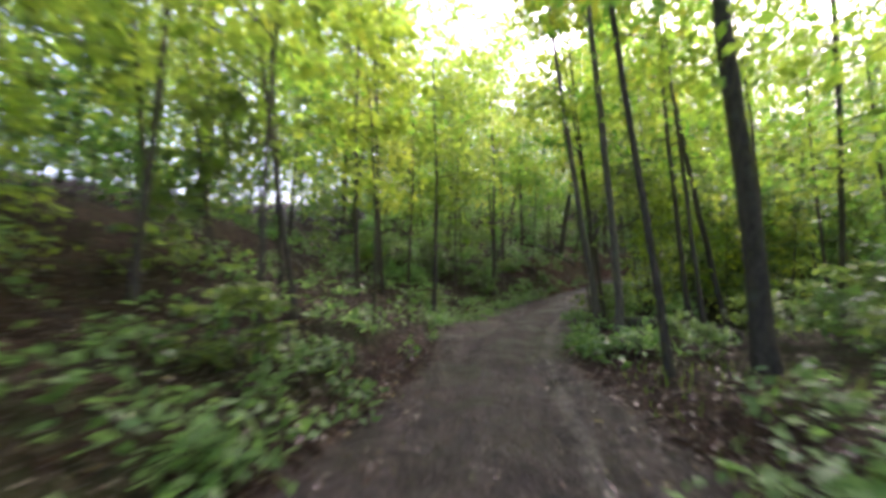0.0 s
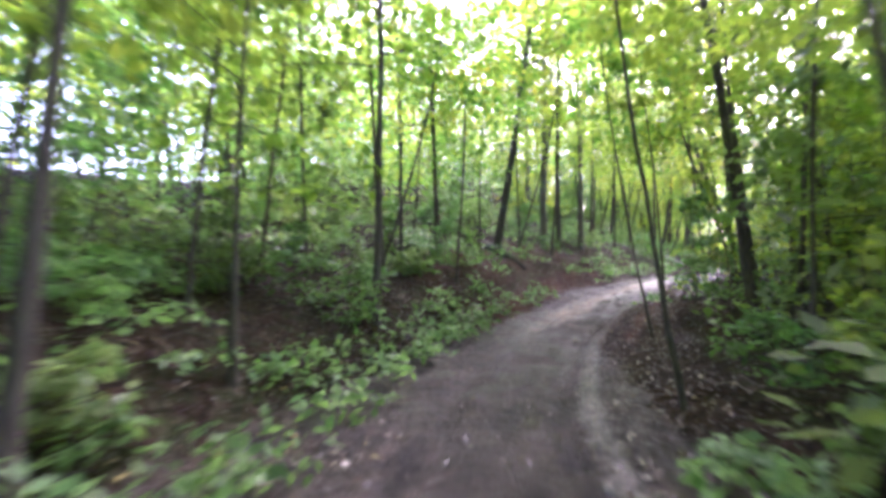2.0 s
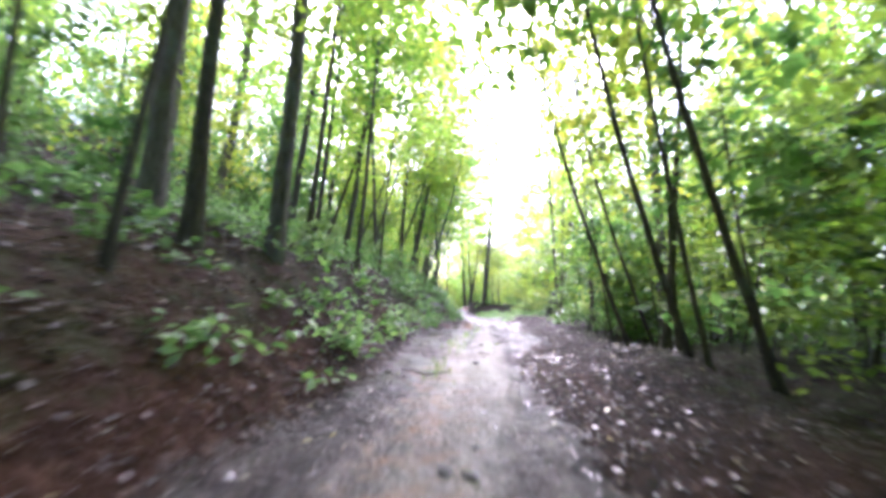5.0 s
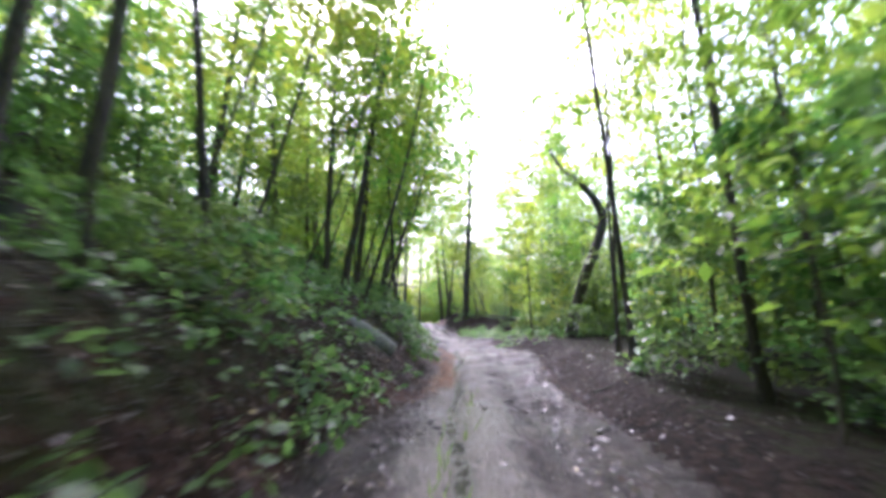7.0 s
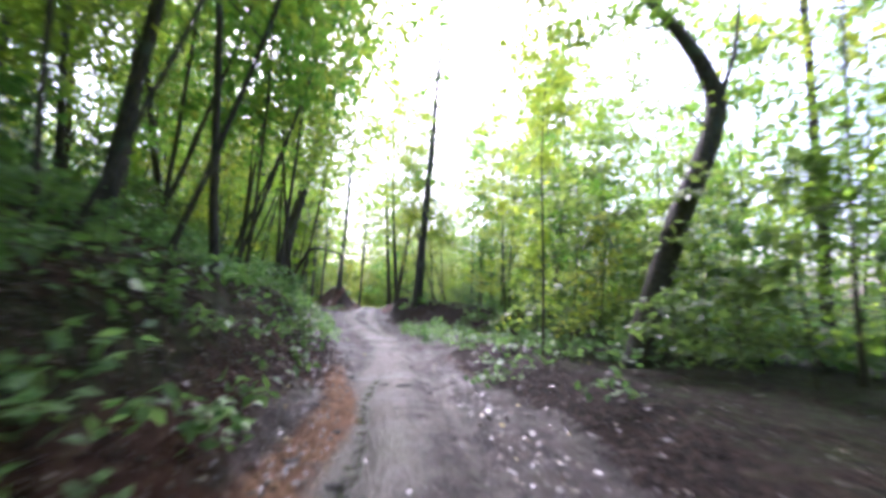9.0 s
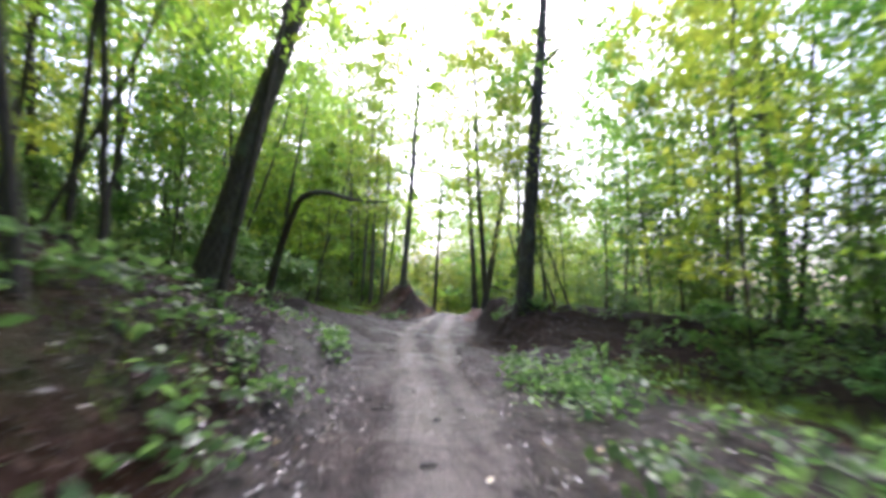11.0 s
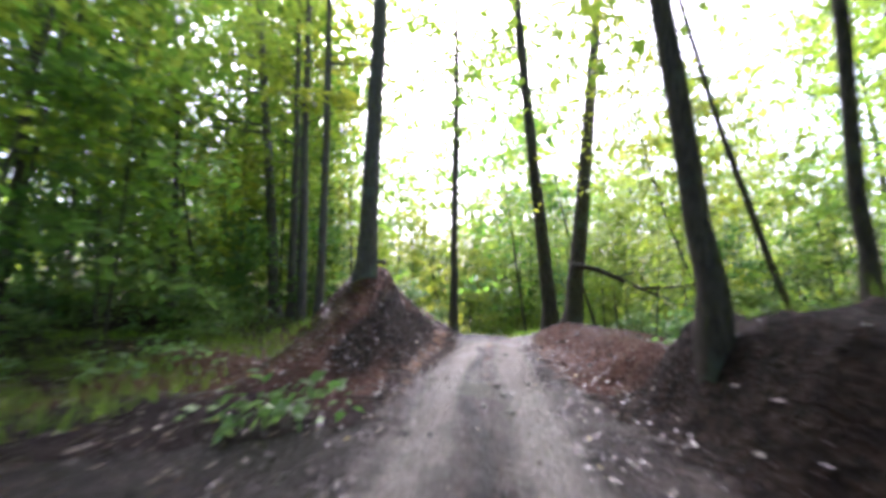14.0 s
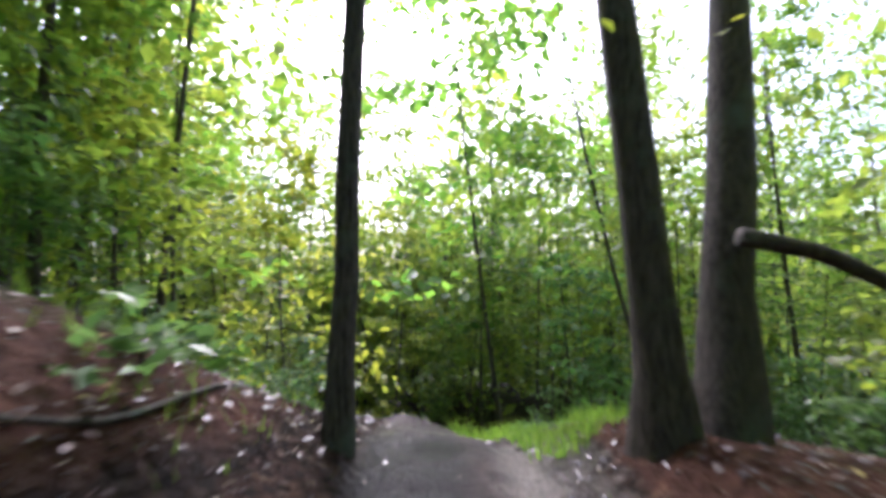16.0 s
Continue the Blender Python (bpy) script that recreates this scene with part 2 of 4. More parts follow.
# ---- lie of the land ----
# middle of the trail: x, y, height
TRAIL = [(-1.5, -60, -0.6), (-0.6, -25, 0.3), (-0.3, -8, 0.15), (0, 0, 0.0), (0.2, 3.3, -0.2), (0.5, 6.3, -0.22), (0.8, 9.3, -0.13), (1.4, 12.2, -0.11),
         (2.1, 14.9, -0.15), (2.9, 17.3, -0.11), (4.1, 19.5, -0.06), (5.2, 21.4, 0.05), (8.6, 25.4, 0.55), (12.8, 29.1, 1.05), (15.6, 31.7, 1.13), (18.0, 33.7, 1.17),
         (20.1, 35.4, 1.18), (22.3, 37.1, 1.2), (27.7, 41.7, 1.2), (32.8, 47.2, 1.17), (34.7, 49.3, 1.22), (36.5, 51.7, 1.27), (38.2, 54.1, 1.32), (39.9, 56.2, 1.43),
         (41.5, 58.2, 1.5), (43.3, 60.3, 1.53), (45.1, 62.2, 1.58), (46.8, 63.9, 1.7), (48.2, 65.4, 1.8), (49.4, 66.6, 1.9), (50.9, 67.95, 1.92), (52.5, 69.35, 1.98), (53.5, 70.3, 1.8), (54.9, 71.9, 0.95),
         (56.7, 74.5, -0.55), (59, 80, -2.8), (66, 95, -6.5), (90, 138, -12)]


def smooth_line(points, step=0.25):
    p = np.array(points, float)
    d = np.r_[0, np.cumsum(np.linalg.norm(np.diff(p[:, :2], axis=0), axis=1))]
    at = np.arange(0, d[-1], step)
    q = np.stack([np.interp(at, d, p[:, k]) for k in range(3)], 1)
    kernel = np.hanning(19)
    kernel /= kernel.sum()
    pad = np.concatenate([np.repeat(q[:1], 9, 0), q, np.repeat(q[-1:], 9, 0)])
    return np.stack([np.convolve(pad[:, k], kernel, 'valid') for k in range(3)], 1)


LINE = smooth_line(TRAIL)
_way = np.gradient(LINE[:, :2], axis=0)
_way /= np.linalg.norm(_way, axis=1, keepdims=True)
SIDE = np.stack([_way[:, 1], -_way[:, 0]], 1)            # to the right of the trail
ALONG = np.r_[0, np.cumsum(np.linalg.norm(np.diff(LINE[:, :2], axis=0), axis=1))]
ALONG -= ALONG[np.argmin(np.linalg.norm(LINE[:, :2], axis=1))]   # 0 where the ride begins


def trail_place(x, y):
    """Way along the trail and offset to its right of points, and the trail's height there."""
    x, y = np.atleast_1d(np.asarray(x, float)), np.atleast_1d(np.asarray(y, float))
    s, o, z = np.empty(len(x)), np.empty(len(x)), np.empty(len(x))
    for a in range(0, len(x), 4000):
        q = np.stack([x[a:a + 4000], y[a:a + 4000]], 1)
        k = ((q[:, None] - LINE[None, :, :2]) ** 2).sum(-1).argmin(1)
        off = q - LINE[k, :2]
        along = (off * _way[k]).sum(1)
        s[a:a + 4000], z[a:a + 4000] = ALONG[k] + along, LINE[k, 2] + along * np.gradient(LINE[:, 2])[k] / 0.25
        o[a:a + 4000] = (off * SIDE[k]).sum(1)
        end = (k == 0) | (k == len(LINE) - 1)
        z[a:a + 4000][end] = LINE[k[end], 2]
    return s, o, z


def spot(s, offset):
    """The x and y of a place on the trail's own measure."""
    return (np.interp(s, ALONG, LINE[:, 0]) + offset * np.interp(s, ALONG, SIDE[:, 0]), np.interp(s, ALONG, LINE[:, 1]) + offset * np.interp(s, ALONG, SIDE[:, 1]))


# along: bank height left, slope beyond it left, bank height right, slope beyond it right
BANKS = np.array([(-60, .1, .3, .1, -.03), (-8, .15, .36, .15, -.02), (0, .2, .4, .2, -.03), (12, .3, .41, .25, -.03), (20, .45, .39, .25, -.03), (27, .85, .34, .3, -.04),
                  (33, .95, .34, .3, -.05), (40, 1.1, .38, .32, -.05), (45, .75, .48, .37, -.04), (48, .6, .54, .4, -.03), (51, .75, .5, .42, -.03), (56, 1.1, .42, .45, -.02), (63, .8, .36, .15, -.02), (68, .75, .33, .12, 0),
                  (71.5, .3, .3, .35, -.02), (74, .2, .28, .95, -.04), (78, .15, .2, 1.1, -.05), (81, .08, .08, 1.15, -.07), (82.4, .06, .08, 1.0, -.09), (83.8, .06, .1, .55, -.13), (86.5, .05, .1, .5, -.17), (89, .3, .08, .58, -.2), (92, .25, .05, .3, -.2), (98, .4, -.05, .3, -.2), (140, .1, -.05, .1, -.1)])
# crest of the earth spur beside the trail: along, offset, height, half width
SPUR = [(81.6, -2.9, 0.1, 0.4), (83.3, -2.35, 0.5, 0.45), (84.8, -2.05, 1.05, 0.55), (86.2, -2.05, 1.82, 0.7), (87.2, -2.45, 1.75, 0.9), (88.6, -2.6, 1.4, 1.0), (90, -2.3, .75, 1.0), (92, -2.0, .3, 1.0), (94, -2.0, 0, 1.0)]


def step(a):
    a = np.clip(a, 0, 1)
    return a * a * (3 - 2 * a)


def wavy(x, y, size, seed):
    a, b = x / size + seed, y / size + seed * 1.7
    return (np.sin(a + 1.3 * np.sin(b * 0.9)) + np.sin(b * 1.3 + 1.1 * np.sin(a * 1.2)) + np.sin((a + b) * 0.8 + 0.7 * np.sin(a * 2.1))) / 3


def land(x, y):
    """Height of the ground."""
    x, y = np.atleast_1d(np.asarray(x, float)), np.atleast_1d(np.asarray(y, float))
    s, o, z = trail_place(x, y)
    bl, gl, br, gr = (np.interp(s, BANKS[:, 0], BANKS[:, k]) for k in (1, 2, 3, 4))
    left, right = np.clip(-o - np.interp(s, [0, 11, 15, 20, 25, 30, 86, 89], [1.5, 1.6, 2.3, 2.2, 1.6, 1.35, 1.35, .8]), 0, 32), np.clip(o - np.interp(s, [66, 71, 77, 79.5, 83, 86, 89], [1.45, 2.0, 2.05, 1.9, 1.8, 1.5, .85]), 0, 26)
    knee = np.interp(s, [24, 34], [6.5, 12])
    left = np.minimum(left, knee) + 0.62 * np.clip(left - knee, 0, 22)
    plain = np.where(o < 0, 1.95 - 0.05 * (s - 89), 1.95 - 0.13 * (s - 89))
    w = step((np.abs(o) - 1.4) / 7) * (s > 89)
    z = z * (1 - w) + np.maximum(plain, z) * w
    rough = np.clip((np.abs(o) - 0.9) / 1.5, 0.17, 1)
    h = z + bl * step(left / np.interp(s, [86, 89], [1.5, 1.2])) + gl * left + br * step(right / np.interp(s, [66, 71, 77, 80, 86, 89], [1.2, 1.3, 1.1, .6, .9, 1.1])) + gr * right
    for at in (-0.62, 0.62):
        h -= 0.075 * np.exp(-((o - at + 0.08 * np.sin(s * 0.7)) / 0.2) ** 2)
    h += rough * (0.10 * wavy(x, y, 0.9, 3.1) + 0.035 * wavy(x, y, 0.27, 7.7)) + 0.012 * wavy(x, y, 0.16, 1.9) + np.clip(np.abs(o) / 8, 0, 1) * 0.35 * wavy(x, y, 3.8, 5.2)
    spur = np.array(SPUR)
    inside = (s > 80.5) & (s < 96)
    so, sh, sw = (np.interp(s, spur[:, 0], spur[:, k]) for k in (1, 2, 3))
    d = o - so
    raised = bl * step(left / np.interp(s, [86, 89], [1.5, 1.2])) + gl * left
    h += inside * np.maximum(0, sh * np.exp(-np.where(d > 0, np.abs(d / np.interp(s, [86.4, 88.2], [0.72, 1.25])) ** np.interp(s, [86.4, 88.2], [3.6, 2.2]), (np.abs(d) / sw / 1.6) ** 2)) - raised)
    # lumps on the cut bank
    h += (0.1 * wavy(x, y, 0.3, 8.8) + 0.09 * wavy(x, y, 0.13, 3.3) + 0.04 * wavy(x, y, 0.07, 6.1)) * step((s - 72) / 2) * step((85 - s) / 2) * step((o - 1.5) / 0.6) * step((6 - o) / 2)
    # hollow in the bank where a log lies
    h -= 0.3 * np.exp(-((x - 22.0) ** 2 + (y - 40.55) ** 2) / 0.6)
    # hump of mud past the brow
    h += 0.42 * np.exp(-((x - 54.1) ** 2 + (y - 71.85) ** 2) / 0.7)
    # worn channel that the water follows
    h -= 0.06 * np.exp(-((o + 0.35 - 0.3 * np.sin(s * 0.22)) / 0.22) ** 2) * ((s > 28) & (s < 62))
    return h


def floor_at(x, y):
    return float(land(x, y)[0])


def ground():
    s = np.concatenate([np.arange(-58, -8, 2.0), np.arange(-8, 30, 0.22), np.arange(30, 96, 0.2), np.arange(96, 128, 0.8)])
    near = np.concatenate([np.arange(0, 2.6, 0.085), np.arange(2.6, 6, 0.2), np.arange(6, 20, 0.7), [22, 26, 32, 40, 52, 70, 95, 130, 180]])
    o = np.concatenate([-near[:0:-1], near])
    S, O = np.meshgrid(s, o, indexing='ij')
    x, y = spot(S, O)
    # far from the trail the rows follow a straighter line, so that they do not cross
    p0, p1 = LINE[np.argmin(np.abs(ALONG + 58))][:2], LINE[np.argmin(np.abs(ALONG - 128))][:2]
    k = np.hanning(321)
    k /= k.sum()
    ext = np.concatenate([LINE[0, :2] + (LINE[1, :2] - LINE[0, :2]) * np.arange(-160, 0)[:, None], LINE[:, :2], LINE[-1, :2] + (LINE[-1, :2] - LINE[-2, :2]) * np.arange(1, 161)[:, None]])
    calm = np.stack([np.convolve(ext[:, c], k, 'valid') for c in (0, 1)], 1)
    cw = np.gradient(calm, axis=0)
    cw /= np.linalg.norm(cw, axis=1, keepdims=True)
    bx = np.interp(S, ALONG, calm[:, 0]) + O * np.interp(S, ALONG, cw[:, 1])
    by = np.interp(S, ALONG, calm[:, 1]) - O * np.interp(S, ALONG, cw[:, 0])
    w = step((np.abs(O) - 5) / 22)
    x, y = x * (1 - w) + bx * w, y * (1 - w) + by * w
    ends = np.where(S < -50, (S + 50) * 60, np.where(S > 120, (S - 120) * 60, 0))
    along = (p1 - p0) / np.linalg.norm(p1 - p0)
    x, y = x + ends * along[0], y + ends * along[1]
    z = land(x.ravel(), y.ravel())
    rows, cols = S.shape
    k = np.arange(rows * cols).reshape(rows, cols)
    quads = np.stack([k[:-1, :-1], k[:-1, 1:], k[1:, 1:], k[1:, :-1]], -1).reshape(-1, 4)
    me = bpy.data.meshes.new("ground")
    me.from_pydata(np.stack([x.ravel(), y.ravel(), z], 1).tolist(), [], quads.tolist())
    me.polygons.foreach_set("use_smooth", [True] * len(me.polygons))
    sa, oa = S.ravel(), O.ravel()
    edge = 1.5 + 0.25 * np.sin(sa * 0.5) + np.interp(sa, [84, 87, 92], [0, -.45, -.55]) + np.interp(sa, [9, 15, 20, 26], [0, .9, .8, 0]) * (oa < 0) + np.interp(sa, [60, 66, 72, 79, 82, 92], [-.15, .05, 1.9, 1.7, -.4, -.5]) * (oa < 0) + np.interp(sa, [20, 24, 34, 40, 61, 64, 71, 73], [0, -.7, -.5, 0, 0, 2.2, 2.0, 0]) * (oa > 0)
    # strip of bare orange clay along the left edge of the track
    bare = np.interp(sa, [44, 48, 56, 60], [0, 1, 1, 0]) * np.exp(-((oa + 0.95 + 0.1 * np.sin(sa)) / 0.3) ** 2)
    runnel = np.interp(sa, [34, 38, 57, 61], [0, 1, 1, 0]) * np.exp(-((oa + 0.35 - 0.3 * np.sin(sa * 0.22) - 0.06 * np.sin(sa * 1.1)) / 0.17) ** 2)
    # dark band coloured on the spur's side, standing in for shade under its lip
    undercut_shade = np.interp(sa, [82.6, 83.6, 88, 89.5], [0, 1, 1, 0]) * np.exp(-((oa - np.interp(sa, [83.3, 84.8, 88.6], [-1.8, -1.45, -1.3])) / 0.26) ** 2)
    masks = {
        "trail": 1 - step((np.abs(oa) - edge + 0.45) / 0.9) - 1.1 * bare,
        # pale sandy strips; on the wet straight they include painted sky sheen
        "sand_sheen": np.maximum.reduce([
            np.interp(sa, [-5, 14, 20, 26, 33, 57, 63, 70, 84, 87.5, 89, 92], [.35, .35, .3, .75, 1, 1, .75, .8, .95, .8, .3, .1]) * np.exp(-((oa + 0.25 - 0.3 * np.sin(sa * .22)) / np.interp(sa, [20, 25, 32, 42, 60, 72], [.5, .85, .8, .8, .8, .44])) ** 2),
            np.interp(sa, [-5, 10, 20, 26, 34, 66, 74, 84, 90, 92], [.45, .6, .8, .5, .35, .6, 1, 1, .8, .2]) * np.exp(-((oa - np.interp(sa, [0, 10, 22, 40, 72], [.75, 1.0, .95, .6, .62])) / np.interp(sa, [20, 60, 74], [.2, .45, .37])) ** 2)]),
        "clay": np.interp(sa, [20, 26, 34, 60, 70, 78, 84, 95], [.1, .75, .3, .4, .55, .45, 1, .9]) * np.where((oa > 0) & (sa > 68) & (sa < 83), 0, 1) * step((np.abs(oa) - 1.0) / 0.6) * (1 - step((np.abs(oa) - 3.6) / 2)) + bare,
        "ochre": np.maximum.reduce([bare, np.interp(sa, [80, 85, 88.5, 90], [0, .5, .5, 0]) * np.maximum.reduce([np.exp(-((oa - c) / w) ** 2) for c, w in ((.17, .12), (-.95, .22), (1.25, .25))]), np.interp(sa, [21, 25, 34, 38], [0, .5, .45, 0]) * np.exp(-((oa + 0.35) / 0.75) ** 2)]),
        "runnel": 0.8 * runnel,
        "way": sa,
        "across": oa,
        "churn": np.interp(sa, [63, 67, 81, 84], [0, 1, 1, 0]) * step((-oa - 0.75) / 0.4) * (1 - step((-oa - 3.4) / 1.2)),
        "slurry": np.maximum(1.2 * np.interp(sa, [88.0, 88.8, 91, 91.6], [0, 1, 1, 0]) * np.exp(-((oa + 0.3) / 0.5) ** 2), 0.75 * np.interp(sa, [24, 28, 36, 60, 76, 79, 87, 88], [0, .5, .3, .3, .2, 1, 1, 0]) * np.exp(-((oa + 0.02 + 0.12 * np.sin(sa * 1.3)) / 0.14) ** 2)),
        # dark soil plus painted shade along both banks, strongest on the right
        "shaded_soil": np.where(oa > 0, np.interp(sa, [12, 18, 30, 36, 60, 64, 71, 75, 82, 84], [.2, .5, .6, 1, 1, 0, .1, 1, 1, 0]), np.interp(sa, [38, 44, 58, 64], [0, .3, .3, 0])) * step((np.abs(oa) - 1.3) / 0.5) * (1 - step((np.abs(oa) - 7) / 4)) + undercut_shade,
        "moss": np.interp(sa, [66, 70, 82, 84], [1, .3, .3, 1]) * np.interp(oa, [-9, -4, -2.2, -1.6, 0, 1.7, 2.6, 6, 12], [.45, .4, .55, .1, .12, .12, .45, .55, .6]),
    }
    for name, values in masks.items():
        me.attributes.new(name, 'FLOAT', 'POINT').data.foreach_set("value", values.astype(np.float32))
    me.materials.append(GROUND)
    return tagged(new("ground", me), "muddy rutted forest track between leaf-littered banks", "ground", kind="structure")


ground()


# ---- building helpers ----
def linked(name, verts, faces, mat, parent=None, label="", smooth=True):
    me = bpy.data.meshes.new(name)
    me.from_pydata(verts, [], faces)
    if smooth:
        me.polygons.foreach_set("use_smooth", [True] * len(me.polygons))
    me.materials.append(mat)
    ob = new(name, me)
    ob.parent = parent
    return tagged(ob, label)


def tube(points, radii, sides=8, knots=0.0, rng=None, roots=0.0):
    """A tapered, slightly uneven pipe along points: vertices and faces."""
    p = np.array(points, float)
    d = np.gradient(p, axis=0)
    verts, faces = [], []
    for k, (c, v, r) in enumerate(zip(p, d, radii)):
        v = Vector(v).normalized()
        a = v.cross(Vector((0.3, 1, 0.2)) if abs(v.x) > 0.8 else Vector((1, 0.2, 0))).normalized()
        b = v.cross(a)
        for i in range(sides):
            t = 2 * math.pi * i / sides
            q = float(r * (1 + (rng.uniform(-knots, knots) if rng else 0)) * (1 + roots * math.exp(-2.2 * max(c[2], 0)) * math.cos(4 * t + p[0][0])))
            verts.append(tuple(Vector(c) + q * (math.cos(t) * a + math.sin(t) * b)))
        if k:
            m = (k - 1) * sides
            faces += [(m + i, m + (i + 1) % sides, m + sides + (i + 1) % sides, m + sides + i) for i in range(sides)]
    faces.append(tuple(range(sides))[::-1])
    faces.append(tuple(range(len(verts) - sides, len(verts))))
    return verts, faces


def leaves(centres, size, rng, droop=0.35, flat=0.45):
    """Small folded diamond leaves at centres: vertices and faces."""
    c = np.asarray(centres, float)
    n = len(c)
    turn, tilt, roll = rng.uniform(0, 2 * np.pi, n), rng.normal(-droop, flat, n), rng.normal(0, flat, n)
    long = size * rng.uniform(0.65, 1.25, n)[:, None]
    f = np.stack([np.cos(turn) * np.cos(tilt), np.sin(turn) * np.cos(tilt), np.sin(tilt)], 1)
    side = np.stack([-np.sin(turn), np.cos(turn), 0 * turn], 1)
    up = np.cross(f, side)
    side = side * np.cos(roll)[:, None] + up * np.sin(roll)[:, None]
    up = np.cross(f, side)
    mid = c + f * long * 0.45
    v = np.stack([c, mid + side * long * 0.29 + up * long * 0.07, c + f * long, mid - side * long * 0.29 + up * long * 0.07], 1).reshape(-1, 3)
    k = np.arange(n)[:, None] * 4
    return v, np.concatenate([k + [0, 1, 2], k + [0, 2, 3]], 0)


def leaf_mesh(name, v, f, mat, parent=None, label=""):
    me = bpy.data.meshes.new(name)
    me.vertices.add(len(v))
    me.vertices.foreach_set("co", np.asarray(v, np.float32).ravel())
    me.loops.add(len(f) * 3)
    me.loops.foreach_set("vertex_index", np.asarray(f, np.int32).ravel())
    me.polygons.add(len(f))
    me.polygons.foreach_set("loop_start", np.arange(0, len(f) * 3, 3, dtype=np.int32))
    me.update(calc_edges=True)
    me.materials.append(mat)
    ob = new(name, me)
    ob.parent = parent
    return tagged(ob, label)


def curve_points(start, lean, height, bend, rng, steps=12, wander=0.02):
    """A trunk's middle line from start: lean in metres at the top (x, y), bend bows it."""
    out, w = [], np.zeros(2)
    for k in range(steps):
        t = (k / (steps - 1)) ** 1.8
        w = w + rng.normal(0, wander * height / steps, 2)
        out.append((start[0] + lean[0] * t + bend[0] * math.sin(math.pi * t) + w[0], start[1] + lean[1] * t + bend[1] * math.sin(math.pi * t) + w[1], start[2] + height * t))
    return np.array(out)


def spray(base, direction, length, count, rng, spread=0.3, thick=0.14):
    """Leaf places of a flat bough."""
    t = rng.uniform(0.15, 1, count) ** 0.8
    d = np.array(direction, float)
    side = np.array([-d[1], d[0], 0])
    lateral = rng.normal(0, spread, count) * length * (0.35 + 0.9 * np.sin(np.pi * np.clip(t, 0, 1) * 0.85))
    drop = -0.12 * length * t ** 2 + rng.normal(0, thick, count) * length * 0.5
    return np.array(base) + d * (t * length)[:, None] + side * lateral[:, None] + np.stack([0 * t, 0 * t, drop], 1)


def tree(name, seed, height, girth, crown_from, reach, boughs, per_bough, size, bark, leaf, lean=(0, 0), bend=(0, 0), rise=0.25, limbs=5, label="", category="tree", flare=1.5, sides=9):
    """A tree at the origin: tapered trunk with root flare, main limbs, and a crown of sprays of small leaves."""
    rng = np.random.default_rng(seed)
    root = new(name)
    deep = 0.25 + 2 * girth
    line = curve_points((0, 0, -deep), lean, height + deep, bend, rng, 18)
    t = np.linspace(0, 1, 18) ** 1.8
    radii = girth / 2 * (1 - 0.86 * t ** 1.15) * (1 + (flare - 1) * np.exp(-np.maximum(line[:, 2], 0) / 0.35))
    v, f = tube(line, radii, sides, 0.05, rng, 0.22 if girth > 0.15 else 0)
    linked("trunk", v, f, bark, root)
    spots, twigs = [], []
    for k in range(boughs):
        a = (k + rng.uniform(0, 0.8)) / boughs
        z = crown_from + (height - crown_from) * a ** 0.9
        base = np.array([np.interp(z, line[:, 2], line[:, i]) for i in range(3)])
        turn = rng.uniform(0, 2 * np.pi)
        d = np.array([math.cos(turn), math.sin(turn), rise * rng.uniform(0.3, 1.6)])
        d /= np.linalg.norm(d)
        far = reach * rng.uniform(0.55, 1.15) * (1 - 0.55 * a ** 2)
        spots.append(spray(base, d, far, int(per_bough * rng.uniform(0.6, 1.4)), rng))
        r = max(0.01, np.interp(z, line[:, 2], radii) * 0.36)
        m = np.array([base + d * far * q + np.array([0, 0, -0.10 * far * q * q]) + rng.normal(0, 0.03 * far, 3) * (q > 0) for q in (0, 0.3, 0.6, 1.0)])
        if k < limbs:
            v, f = tube(m, [r, r * 0.7, r * 0.4, r * 0.1], 5)
            linked("limb", v, f, bark, root)
        else:
            twigs.append(tube(m[[0, 1, 3]], [r * 0.9, r * 0.6, r * 0.1], 3))
    v, f = leaves(np.concatenate(spots), size, rng)
    verts, tris, wood = [v], [f], [np.zeros(len(f), int)]
    n = len(v)
    for tv, tf in twigs:
        three = [(q[0], q[i], q[i + 1]) for q in tf for i in range(1, len(q) - 1)]
        verts.append(np.array(tv))
        tris.append(np.array(three) + n)
        wood.append(np.ones(len(three), int))
        n += len(tv)
    crown = leaf_mesh("crown", np.concatenate(verts), np.concatenate(tris), leaf, root)
    crown.data.materials.append(bark)
    crown.data.polygons.foreach_set("material_index", np.concatenate(wood))
    return tagged(root, label, category)


def stand(thing, x, y, turn=0.0, scale=1.0, sink=0.0, tilt=(0, 0)):
    return pose(x, y, floor_at(x, y) - sink, tilt[0], tilt[1], turn) @ Matrix.Scale(scale, 4)


def right_of(x, y):
    k = int(((LINE[:, :2] - (x, y)) ** 2).sum(1).argmin())
    return SIDE[k], _way[k]


